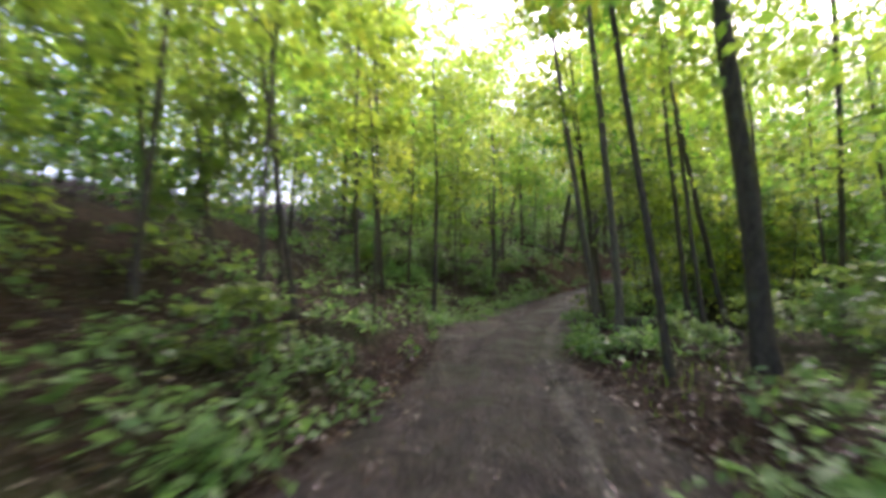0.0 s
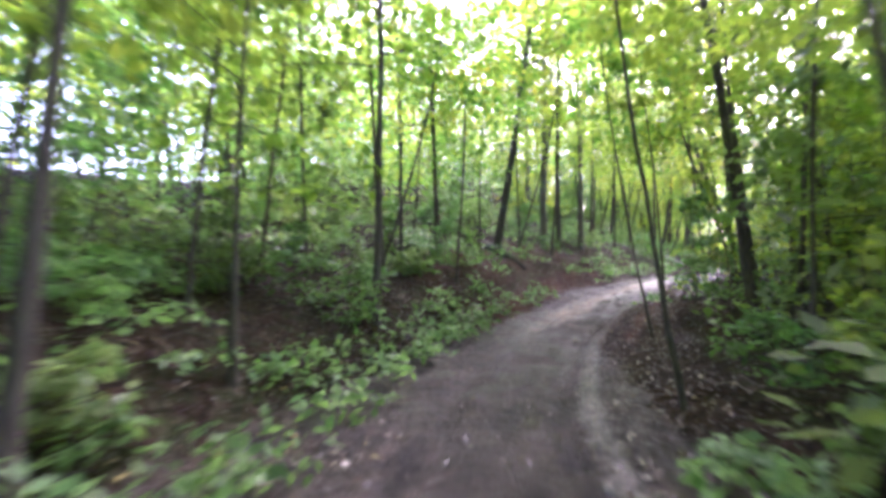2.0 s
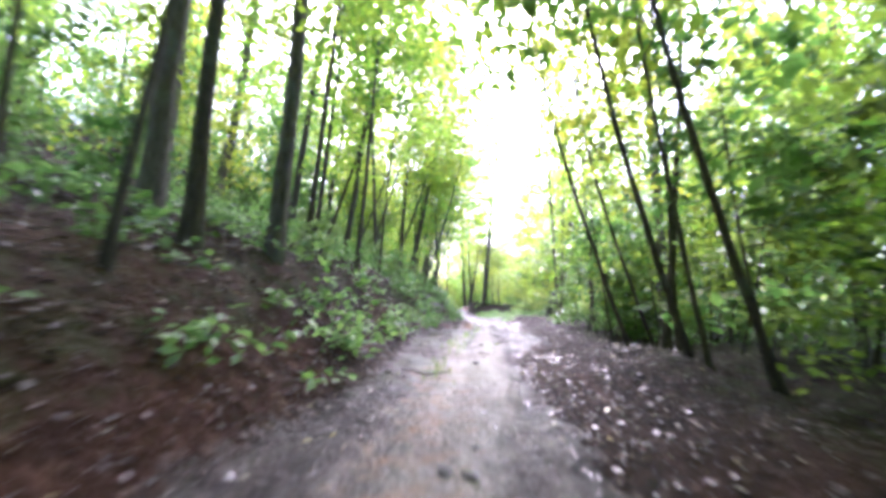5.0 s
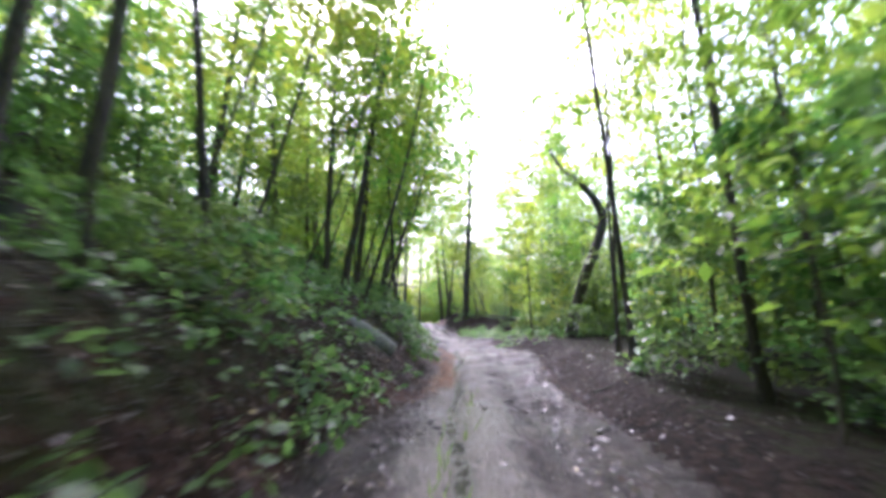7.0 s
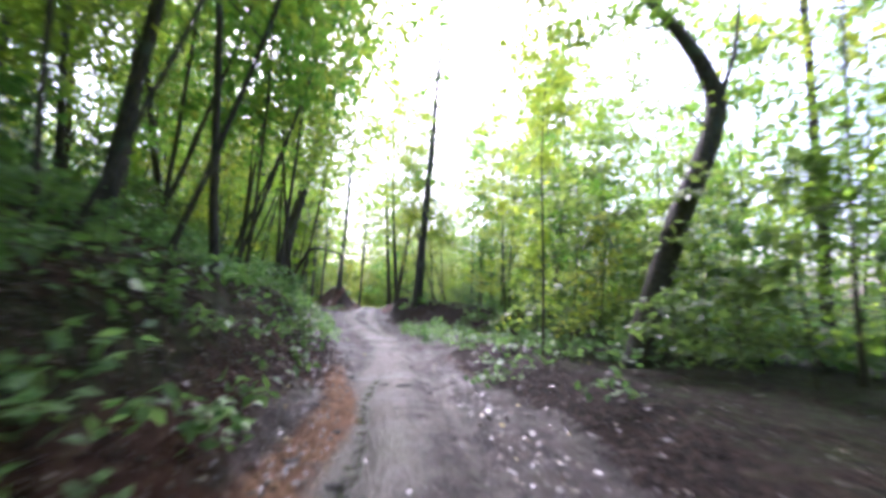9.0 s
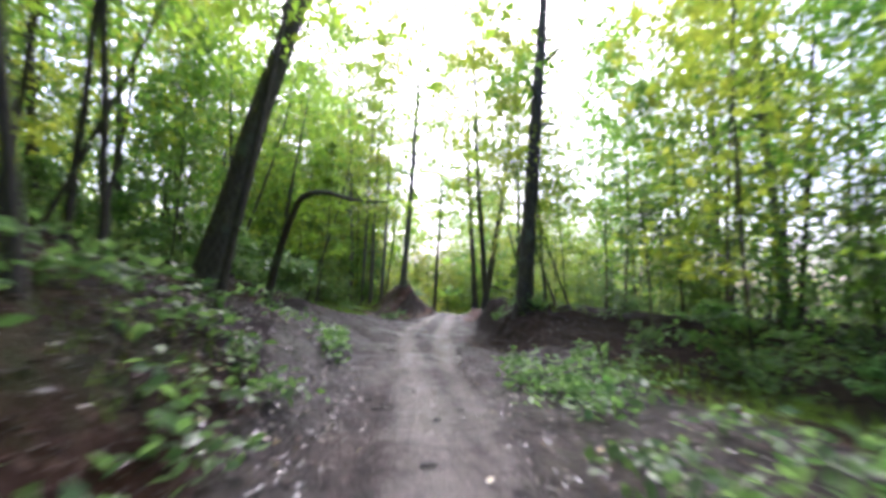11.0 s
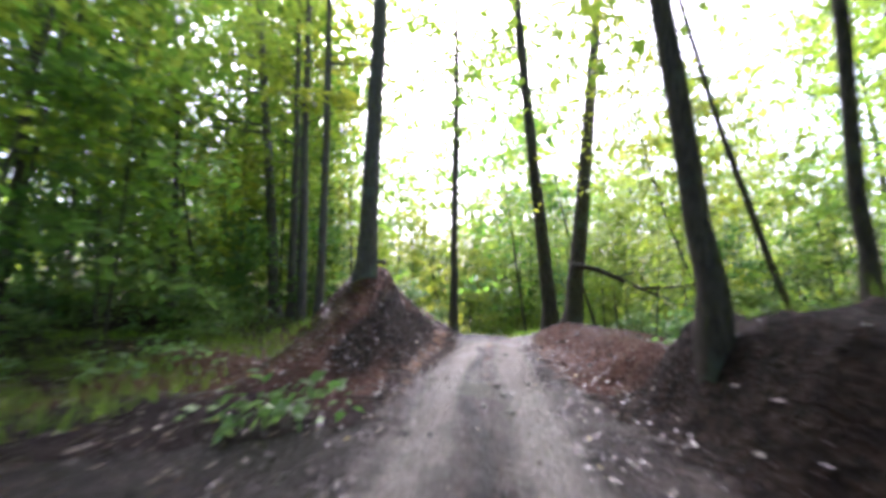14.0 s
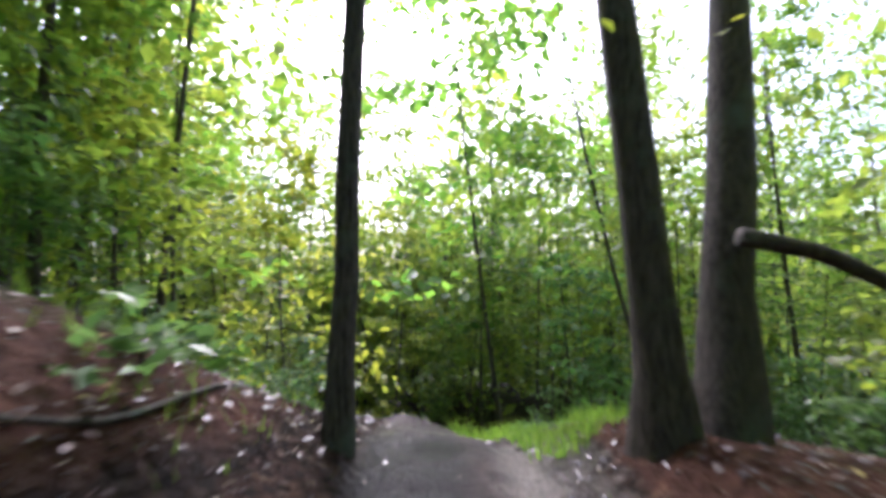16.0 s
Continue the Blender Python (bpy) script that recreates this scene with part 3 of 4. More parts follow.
# ---- the trees that line the track ----
# along, offset, girth, height, lean (x, y at the top), bark, first bough height, reach, label
D, G, Y = BARK_DARK, BARK_GREY, BARK_YOUNG
KEY_TREES = [
    (-4.75, 20.3, .26, 15, (0.6, 0.4), D, 3.5, 2.6, "dark twin-stemmed hardwood on the leafy slope"),
    (-4.4, 20.35, .2, 13, (2.6, 0.2), D, 3.5, 2.4, "dark leaning hardwood stem on the leafy slope"),
    (15.1, -12.4, .5, 19, (0.8, 0), D, 5, 3.5, "stout dark hardwood high on the slope"),
    (15.0, -15.2, .3, 17, (0.5, 0.3), D, 5, 3, "dark hardwood high on the slope"),
    (8.9, -2.3, .07, 7, (-0.4, 0.3), Y, 2.4, 1.4, "slender sapling at the track's edge"),
    (12.6, -3.5, .09, 8, (0.2, -0.2), Y, 2.2, 1.5, "slender sapling on the bank"),
    (14.0, 2.25, .09, 12, (-1.3, 0.5), Y, 4.5, 1.6, "thin leaning stem in a roadside clump"),
    (14.3, 2.5, .11, 13, (-1.0, -0.2), Y, 5, 1.6, "thin grey stem in a roadside clump"),
    (14.6, 2.2, .08, 11, (-1.6, 0.2), Y, 4.5, 1.4, "thin leaning stem in a roadside clump"),
    (12.7, 2.25, .16, 15, (-1.5, 0.4), G, 5, 2, "pale grey pole-sized tree beside the track"),
    (10.45, 2.45, .17, 16, (-1.2, 0.2), G, 5, 2.6, "rough dark tree beside the track"),
    (6.8, 2.4, .12, 13, (-0.8, 0.2), D, 4.5, 2, "dark pole-sized tree beside the track"),
    (6.6, 3.6, .3, 16, (-1.0, 0.3), D, 5, 2.8, "stout dark tree beside the track"),
    (14.0, 5.4, .17, 13, (-1.9, -0.4), D, 4, 2, "dark pole-sized tree beside the track"),
    (21.3, 3.5, .17, 15, (-1.6, -0.3), D, 5, 2.4, "dark tree leaning towards the track"),
    (22.7, 1.95, .05, 9, (-0.9, 0.4), Y, 4, 1.4, "thin sapling in a clump by the bend"),
    (23.2, 2.15, .05, 9, (-0.7, 0.2), Y, 4, 1.3, "thin sapling in a clump by the bend"),
    (17.9, 1.95, .06, 10, (-0.5, 0.6), Y, 4, 1.4, "thin sapling in a clump by the bend"),
    (31.2, 4.6, .2, 15, (-0.3, 0.3), D, 5, 2.4, "dark tree by the bend"),
    (27.0, 4.0, .24, 16, (-1.3, -0.2), D, 5, 2.6, "dark leaning tree by the bend"),
    (30.0, 3.2, .16, 13, (-0.2, 0.1), D, 5, 2.2, "dark straight tree beside the track"),
    (33.0, 3.0, .07, 10, (-1.4, 0.4), Y, 4, 1.5, "thin leaning sapling beside the track"),
    (34.4, 3.2, .07, 10, (-0.8, 0.1), Y, 4, 1.5, "thin leaning sapling beside the track"),
    (28.0, -3.8, .28, 15, (3.3, 0.3), D, 5.5, 2.6, "dark hardwood leaning out from the bank"),
    (32.5, -4.1, .3, 17, (0.6, 0.2), G, 5, 2.6, "dark hardwood on the bank"),
    (32.1, -3.2, .22, 15, (1.0, 0.1), D, 5, 2.2, "dark pole-sized tree on the bank"),
    (33.2, -2.75, .24, 16, (0.2, -0.1), G, 6, 2.4, "grey hardwood on the bank"),
    (36.5, -6.8, .3, 18, (0.7, 0.5), G, 6, 3, "grey hardwood on the bank"),
    (41.9, -4.6, .2, 16, (1.5, 0.2), D, 5, 2.4, "dark tree leaning from the steep bank"),
    (42.9, -7.0, .26, 17, (1.6, 0.6), D, 5, 2.8, "dark tree leaning from the steep bank"),
    (53.8, -9.2, .28, 18, (1.2, 0.4), D, 6, 3, "dark tree high on the steep bank"),
    (51.4, -4.6, .2, 15, (0.5, 0.3), D, 4.5, 2.4, "dark stem of a three-stemmed clump on the bank"),
    (51.7, -4.3, .24, 16, (2.6, 0.8), D, 5, 2.6, "leaning dark stem of a three-stemmed clump"),
    (55.5, -4.3, .24, 16, (1.9, 0.6), D, 4.8, 2.6, "dark leaning tree on the bank"),
    (49.0, 3.2, .1, 12, (0.2, 0.6), D, 5, 1.6, "thin dark stem beside the track"),
    (49.35, 3.35, .09, 11, (0.5, -0.3), D, 5, 1.5, "thin dark stem beside the track"),
    (46.5, 2.85, .13, 13, (-0.9, 0.4), D, 5, 2, "dark pole-sized tree beside the track"),
    (44.3, 3.9, .15, 15, (-0.8, 0.2), D, 5, 2.2, "dark tree beside the track"),
    (39.5, 4.8, .27, 19, (-1.2, 0.3), G, 7, 3, "tall grey hardwood beside the track"),
    (51.6, 7.6, .3, 18, (0.2, 0.2), G, 6, 3, "tall grey hardwood behind the track"),
    (57.4, 9.3, .28, 17, (-0.6, 0.4), D, 6, 3, "dark hardwood behind the track"),
    (57.4, 2.9, .06, 8, (0.1, 0.1), Y, 3, 1.3, "thin straight sapling beside the track"),
    (44.1, 56.65, .5, 20, (0.9, 0.5), D, 5.5, 3.4, "stout dark hardwood on the earth bank"),
    (34.9, 56.04, .48, 19, (4.6, 2.6), D, 6, 3.4, "stout dark hardwood leaning out from the bank"),
    (75.4, -3.4, .045, 5.5, (0.25, 0.2), Y, 1.6, 1.0, "thin sapling at the clearing's edge"),
    (72.6, -5.0, .09, 9, (1.6, 0.8), D, 3.5, 1.6, "thin leaning stem at the clearing's edge"),
    (40.1, 66.85, .13, 13, (1.6, 0.8), D, 5, 2.0, "dark leaning stem at the clearing's edge"),
    (48.3, 62.05, .26, 17, (-1.0, 0.9), D, 4.5, 2.6, "dark hardwood on the bank's crest"),
    (49.2, 61.2, .17, 16, (-0.3, 0.3), D, 4, 2.4, "dark slender hardwood behind the bank"),
    (79.4, 4.6, .12, 13, (-0.4, 0.2), D, 5, 2, "slender dark stem behind the bank"),
    (48.0, 68.1, .36, 20, (0.7, 0.4), G, 5.5, 3, "tall grey hardwood behind the earth spur"),
    (48.6, 72.0, .24, 18, (0.4, 0.1), G, 4.5, 2.4, "grey pole behind the earth spur"),
    (48.3, 70.6, .2, 18, (0.3, 0.2), G, 4.5, 2.4, "grey pole behind the earth spur"),
    (48.9, 73.7, .24, 18, (0.5, 0.1), G, 4.5, 2.2, "grey pole behind the earth spur"),
    (51.72, 69.95, .22, 17, (0.35, 0.2), D, 5.2, 2.2, "slender dark hardwood where the track drops away"),
    (53.24, 67.9, .36, 19, (-0.8, 0.3), D, 5.8, 2.8, "dark stem of a twin hardwood by the track"),
    (53.52, 67.6, .43, 19, (2.4, 2.6), D, 5.8, 2.8, "stouter dark stem of a twin hardwood"),
]
for k, (s, o, girth, height, lean, bark, first, reach, label) in enumerate(KEY_TREES):
    x, y = (s, o) if o > 20 else spot(s, o)
    big = girth > 0.15
    # lean is given across and along the track
    s = float(trail_place(x, y)[0][0])
    w = np.array([np.interp(s, ALONG, _way[:, 0]), np.interp(s, ALONG, _way[:, 1])])
    r = np.array([w[1], -w[0]])
    t = tree("tree", 100 + k, height, girth, first, reach, 26 if big else 18, 80 if big else 66, 0.25 if big else 0.19, bark, LEAF_PALE if k % 3 else LEAF,
             tuple(r * lean[0] + w * lean[1]), tuple(r * 0.15 * (-1) ** k), label=label, limbs=5 if big else 3, flare=1.4, sides=14 if girth > .3 else 9)
    t.matrix_basis = pose(x, y, floor_at(x, y), 0, 0, 0)

# ---- wood to either side: kinds built once, then copied ----
STANDARDS = [tree("tree", 11 + k, h, g, c, r, 28, 66, 0.33, b, lf, (l, 0), (0.3, 0.1), label="tall hardwood with a high crown of " + w + " leaves", limbs=4)
             for k, (h, g, c, r, b, lf, l, w) in enumerate([(17, .30, 4.5, 3.6, D, LEAF, 1.0, "green"), (19, .36, 5.5, 4.0, G, LEAF_PALE, .4, "yellow-green"), (15, .24, 4.0, 3.2, D, LEAF_PALE, -1.4, "yellow-green"), (18, .32, 5, 3.6, G, LEAF, 1.6, "green")])]
POLES = [tree("young_tree", 31 + k, h, g, c, r, 29, 56, 0.215, b, lf, (l, .2), (.15, -.1), label="slim young hardwood with layered " + w + " leaves", limbs=3, rise=.12, sides=6)
         for k, (h, g, c, r, b, lf, l, w) in enumerate([(10, .09, 1.6, 2.3, Y, LEAF_PALE, .8, "yellow-green"), (11, .12, 2.2, 2.6, D, LEAF, -.6, "green"), (8, .07, 1.2, 2.1, Y, LEAF, .4, "green"), (10, .10, 2.4, 2.3, D, LEAF_PALE, 1.2, "yellow-green"), (12, .12, 2.8, 2.5, Y, LEAF, .3, "green")])]
SAPLINGS = [tree("sapling", 51 + k, h, g, c, r, b, 38, 0.17, Y, lf, (l, .1), (.1, .05), label="leafy sapling with flat sprays of " + w + " leaves", category="sapling", limbs=1, rise=.05, sides=5, flare=1.2)
            for k, (h, g, c, r, b, lf, l, w) in enumerate([(3.4, .035, .5, 1.15, 18, LEAF_COOL, .3, "green"), (4.6, .045, .7, 1.4, 22, LEAF_PALE, .5, "yellow-green"), (2.6, .03, .35, 1.0, 16, LEAF_COOL, -.2, "cool green"), (5.6, .055, 1.0, 1.6, 24, LEAF, .6, "green")])]
SHRUBS = [tree("shrub", 71 + k, h, g, .1, r, b, 28, 0.13, Y, LEAF_DEEP if k % 2 else LEAF_COOL, (.15, .1), label="low leafy shrub on the wood floor", category="shrub", limbs=0, rise=.35, sides=5, flare=1.1)
          for k, (h, g, r, b) in enumerate([(1.0, .02, .75, 14), (.7, .018, .65, 12), (1.4, .025, .85, 16)])]

TAKEN = [(s, o) if o > 20 else spot(s, o) for s, o, *_ in KEY_TREES]
rng = np.random.default_rng(5)


def scatter(kinds, count, reach, clear, gap, scales, group, along=(-14, 112), bias=1.0, skip=None):
    """Copies of kinds over both sides of the track, none nearer to its middle than clear."""
    mine, made, tries = [], 0, 0
    for k in kinds:
        k["group"] = group
    while made < count and tries < count * 60:
        tries += 1
        s = rng.uniform(*along)
        o = (clear + (reach - clear) * rng.uniform(0, 1) ** bias) * rng.choice((-1, 1))
        if skip and skip(s, o):
            continue
        x, y = spot(s, o)
        back = abs(float(trail_place(x, y)[1][0]))
        if back < clear or any((x - a) ** 2 + (y - b) ** 2 < gap * gap for a, b in TAKEN + mine):
            continue
        kind = kinds[made % len(kinds)]
        m = stand(kind, x, y, rng.uniform(0, 360), rng.uniform(*scales), 0.02, (rng.normal(0, 2), rng.normal(0, 2)))
        if made < len(kinds):
            kind.matrix_basis = m
        else:
            copy_thing(kind, m)
        mine.append((x, y))
        made += 1
    return mine


def open_ground(s, o):
    """The clearing left of the track, the spur, and the sky gap over the drop."""
    return (70 < s < 84 and -4.6 < o < 0) or (80 < s < 92 and abs(o) < 3.8) or (60 < s < 73 and 0 < o < 6.2) or (45.5 < s < 49.5 and -5 < o < 0) or (47.8 < s < 58 and 1 < o < 5)


ROADSIDE = [tree("young_tree", 41 + k, h, g, c, r, 24, 70, 0.205, b, lf, (l, .3), (.2, -.1), label="slim roadside hardwood arching " + w + " leaves overhead", limbs=3, rise=.15, sides=7)
            for k, (h, g, c, r, b, lf, l, w) in enumerate([(11, .11, 3.4, 2.8, D, LEAF_PALE, .9, "yellow-green"), (9, .08, 3.2, 2.5, Y, LEAF, -.8, "green"), (12, .13, 3.8, 3.0, D, LEAF, .4, "green")])]
def sky_gap(s, o):
    return open_ground(s, o) or (s > 84 and abs(o) < 7)
TAKEN += scatter(STANDARDS, 60, 30, 5.0, 3.0, (.85, 1.15), "tall trees of the wood", along=(-6, 108), bias=.8, skip=sky_gap)
TAKEN += scatter(ROADSIDE, 58, 4.6, 2.7, 1.5, (.85, 1.15), "roadside trees along the track", along=(-6, 84), bias=1.0, skip=lambda s, o: 36 < s and o > 0 or 69 < s or 44 < s < 52)
TAKEN += scatter(POLES, 40, 14, 1.8, 1.3, (.7, 1.05), "young trees below the drop", along=(93, 114), bias=.8)
TALL = [copy_thing(k, k.matrix_basis) for k in POLES]
TAKEN += scatter(TALL, 16, 15, 2.6, 1.6, (1.15, 1.5), "tall young trees below the drop", along=(96, 120), bias=.8)
EDGE = [copy_thing(k, k.matrix_basis) for k in POLES[1:]]
TAKEN += scatter(EDGE, 42, 15, 4.4, 1.4, (.8, 1.3), "young trees round the clearing", along=(73, 100), bias=.9, skip=open_ground)
DROP = [copy_thing(k, k.matrix_basis) for k in STANDARDS]
TAKEN += scatter(DROP, 33, 17, 2.2, 2.2, (.85, 1.1), "tall trees below the drop", along=(97, 122), bias=.9, skip=lambda s, o: s < 106 and abs(o) < 4)
BEHIND = [copy_thing(k, k.matrix_basis) for k in STANDARDS]
TAKEN += scatter(BEHIND, 10, 13, 5.8, 1.7, (.9, 1.15), "tall trees behind the earth spur", along=(90, 107), skip=lambda s, o: o > 0)
SLOPE = [copy_thing(k, k.matrix_basis) for k in STANDARDS]
TAKEN += scatter(SLOPE, 7, 15, 6, 2.0, (.75, 1.0), "tall trees up the slope by the bend", along=(62, 77), skip=lambda s, o: o > 0)
CREST = [copy_thing(k, k.matrix_basis) for k in POLES]
TAKEN += scatter(CREST, 10, 22, 10, 1.8, (.9, 1.3), "young trees along the slope's crest", along=(2, 24), skip=lambda s, o: o > 0)
THICKET = [copy_thing(k, k.matrix_basis) for k in SAPLINGS]
TAKEN += scatter(THICKET, 22, 24, 12, 1.1, (1.2, 1.8), "saplings along the slope's crest", along=(-2, 34), skip=lambda s, o: o > 0)
EDGE2 = [copy_thing(k, k.matrix_basis) for k in POLES]
TAKEN += scatter(EDGE2, 14, 13, 5.0, 1.3, (.7, 1.0), "young trees up the slope by the bend", along=(66, 80), skip=lambda s, o: o > 0)
# slender trees that lean over the track, so that their crowns meet above it
ARCH = [tree("arching_tree", 91 + k, h, g, 3.6, 3.0, 24, 74, .22, D, lf, (2.6, .2), (.5, .1), label="slender hardwood leaning its crown over the track", limbs=3, rise=.15, sides=7)
        for k, (h, g, lf) in enumerate([(10.5, .09, LEAF_PALE), (12, .11, LEAF)])]
for k, (s, o) in enumerate([(22.5, -4.2), (28.8, 3.7), (29, -3.6), (33.9, 3.2), (36.0, 3.1), (32.4, 3.5), (37.2, 3.9), (39.6, -4.4), (44.4, -5.2), (47.4, -5.4), (49.8, -4.9), (50.6, -3.4), (52.6, -3.2), (55.2, -3.3), (53.2, -5.4), (57.6, -4.6), (59.5, -3.9), (61.4, -4.2), (66.3, -4.9), (74.8, -6.0), (76.5, 4.6), (80.5, -5.6), (79.4, 5.6), (84.2, 4.8), (88.6, 5.4), (94, 4.6)]):
    x, y = spot(s, o)
    over = right_of(x, y)[0] * (1 if o < 0 else -1)
    m = stand(ARCH[k % 2], x, y, math.degrees(math.atan2(over[1], over[0])), .9 + .035 * (k % 6), .02)
    if k < 2:
        ARCH[k]["group"] = "trees leaning over the track"
        ARCH[k].matrix_basis = m
    else:
        copy_thing(ARCH[k % 2], m)
    TAKEN.append((x, y))
RIGHT = [copy_thing(k, k.matrix_basis) for k in POLES]
TAKEN += scatter(RIGHT, 18, 11, 4.4, 1.5, (.8, 1.1), "young trees beside the straight", along=(24, 48), skip=lambda s, o: o < 0)
BEND = [copy_thing(k, k.matrix_basis) for k in POLES]
TAKEN += scatter(BEND, 11, 11, 5.6, 1.6, (.85, 1.1), "young trees past the bend", along=(64, 84), skip=lambda s, o: o < 0 and s > 70)
BROW = [copy_thing(k, k.matrix_basis) for k in POLES]
TAKEN += scatter(BROW, 14, 10, 0.8, 1.6, (.9, 1.1), "young trees down the far slope", along=(101, 119))
HIGH = [copy_thing(k, k.matrix_basis) for k in STANDARDS]
TAKEN += scatter(HIGH, 5, 11, 5.0, 2.0, (.7, .85), "tall trees on the steep bank", along=(53, 70), skip=lambda s, o: o > 0)
END = [copy_thing(k, k.matrix_basis) for k in POLES]
TAKEN += scatter(END, 12, 4.5, 0.0, 1.5, (1.2, 1.6), "young trees closing the view", along=(108, 122))
POLES2 = [copy_thing(k, k.matrix_basis) for k in POLES]
TAKEN += scatter(POLES2, 78, 16, 3.9, 1.5, (.75, 1.2), "young trees of the wood", along=(-4, 80), bias=.8, skip=lambda s, o: open_ground(s, o))
SAPLINGS3 = [copy_thing(k, k.matrix_basis) for k in SAPLINGS]
TAKEN += scatter(SAPLINGS3, 32, 22, 10, 1.2, (1.0, 1.5), "saplings up the slope", along=(0, 66), bias=1, skip=lambda s, o: o > 0)
SAPLINGS4 = [copy_thing(k, k.matrix_basis) for k in SAPLINGS]
TAKEN += scatter(SAPLINGS4, 92, 8, 3.2, .9, (.8, 1.3), "saplings in the roadside thicket", along=(15, 64), bias=1, skip=lambda s, o: o < 0 or open_ground(s, o))
SAPLINGS2 = [copy_thing(k, k.matrix_basis) for k in SAPLINGS]
TAKEN += scatter(SAPLINGS2, 44, 12, 1.6, .9, (.8, 1.5), "saplings below the drop", along=(91, 110), bias=.8)
TAKEN += scatter(SAPLINGS, 84, 11, 3.1, .9, (.75, 1.35), "saplings of the wood", along=(-5, 92), bias=1.0, skip=open_ground)
scatter(SHRUBS, 230, 10, 2.4, .6, (.7, 1.3), "shrubs along the track", along=(-4, 96), bias=1.2, skip=lambda s, o: (70 < s < 86 and -5 < o < 0) or (80 < s < 91 and abs(o) < 3.6) or (62 < s < 79 and 0 < o < 5) or (66 < s < 76 and -5 < o < 0) or (25 < s < 34 and -5 < o < 0) or (2 < s < 15 and -11 < o < -2.6) or (26 < s < 60 and 0 < o < 3.3) or (44 < s < 49.5 and -4.5 < o < 0))

BANK = [copy_thing(k, k.matrix_basis) for k in SHRUBS]
scatter(BANK, 30, 8, 2.8, .7, (.6, 1.1), "shrubs on the bank by the bend", along=(16.5, 24.5), bias=1, skip=lambda s, o: o > 0)
CLEARING = [copy_thing(k, k.matrix_basis) for k in SHRUBS]
scatter(CLEARING, 22, 9, 4.4, .7, (.8, 1.5), "shrubs round the clearing", along=(71, 82), skip=lambda s, o: o > 0)
DIP = [copy_thing(k, k.matrix_basis) for k in SAPLINGS]
TAKEN += scatter(DIP, 18, 9, 4.2, .9, (.6, .9), "saplings in the dip behind the bank", along=(83, 93), skip=lambda s, o: o < 0)
FLANK = [copy_thing(k, k.matrix_basis) for k in POLES]
TAKEN += scatter(FLANK, 9, 9.5, 4.6, 1.3, (.6, .85), "young trees in the dip behind the bank", along=(85, 97), skip=lambda s, o: o < 0)
SPURSIDE = [copy_thing(k, k.matrix_basis) for k in SHRUBS]
scatter(SPURSIDE, 14, 4.6, 1.2, .45, (.35, .6), "low shrubs behind the earth spur", along=(88.2, 91.5), skip=lambda s, o: o > 0)


# ---- woods beyond, too far and dense to tell apart ----
def far_woods():
    r = np.random.default_rng(77)
    spots, verts, faces = [], [], []
    for k in range(520):
        s, o = r.uniform(-25, 128), r.uniform(18, 42) * r.choice((-1, 1))
        if k % 4 == 0:
            s, o = r.uniform(106, 128), r.uniform(-34, 34)
        elif k % 13 == 1:
            s, o = r.uniform(102, 120), r.uniform(-9, 9)
        x, y = spot(s, o)
        if s > 128 or abs(float(trail_place(x, y)[1][0])) < (1 if s > 106 else 4):
            continue
        z, tall = floor_at(x, y), r.uniform(8, 16)
        n = int(15 * tall)
        a, q = r.uniform(0, 2 * np.pi, n), r.uniform(0.04, 1, n)
        wide = (0.9 + 1.9 * np.sin(np.pi * np.clip(q, 0.1, 1) ** 0.8)) * np.sqrt(r.uniform(0, 1, n))
        spots.append(np.stack([x + wide * np.cos(a), y + wide * np.sin(a), z + q * tall], 1))
        g = r.uniform(0.05, 0.16)
        v, f = tube([(x, y, z - 0.3), (x + r.normal(0, .3), y + r.normal(0, .3), z + tall * .5), (x + r.normal(0, .5), y + r.normal(0, .5), z + tall * .9)], [g, g * .7, g * .2], 5)
        faces += [tuple(i + len(verts) for i in q) for q in f]
        verts += v
    v, f = leaves(np.concatenate(spots), 0.6, r)
    tagged(leaf_mesh("far_woods", v, f, LEAF_PALE), "distant mass of yellow-green woodland leaves", "foliage", kind="stuff")
    tagged(linked("far_trunks", verts, faces, BARK_DARK), "distant thin dark trunks deep in the wood", "tree trunks", kind="stuff")


def thicket():
    r = np.random.default_rng(78)
    n = 4600
    s, o = r.uniform(-12, 118, n), r.uniform(8, 26, n) * r.choice((-1, 1), n)
    x, y = spot(s, o)
    keep = (np.abs(trail_place(x, y)[1]) > 7.5) & (wavy(x, y, 2.3, 6.6) > -0.45)
    x, y, tallish = x[keep], y[keep], np.where((o < 0) & (s < 42), .85, .42)[keep][:, None]
    z = land(x, y)
    m = 40
    tall, wide = r.uniform(1.2, 4.0, (len(x), 1)) * np.where(r.uniform(0, 1, (len(x), 1)) < tallish, 2.4, 1), r.uniform(.6, 1.7, (len(x), 1))
    q, a, w = r.uniform(.08, 1, (len(x), m)), r.uniform(0, 2 * np.pi, (len(x), m)), np.sqrt(r.uniform(0, 1, (len(x), m)))
    wide = wide * w * (1.15 - 0.6 * q)
    c = np.stack([x[:, None] + wide * np.cos(a), y[:, None] + wide * np.sin(a), z[:, None] + tall * q], -1).reshape(-1, 3)
    v, f = leaves(c, 0.3, r, 0.2, 0.45)
    tagged(leaf_mesh("thicket", v, f, LEAF_COOL), "dense green understorey deep in the wood", "understorey", kind="stuff")


far_woods()
thicket()


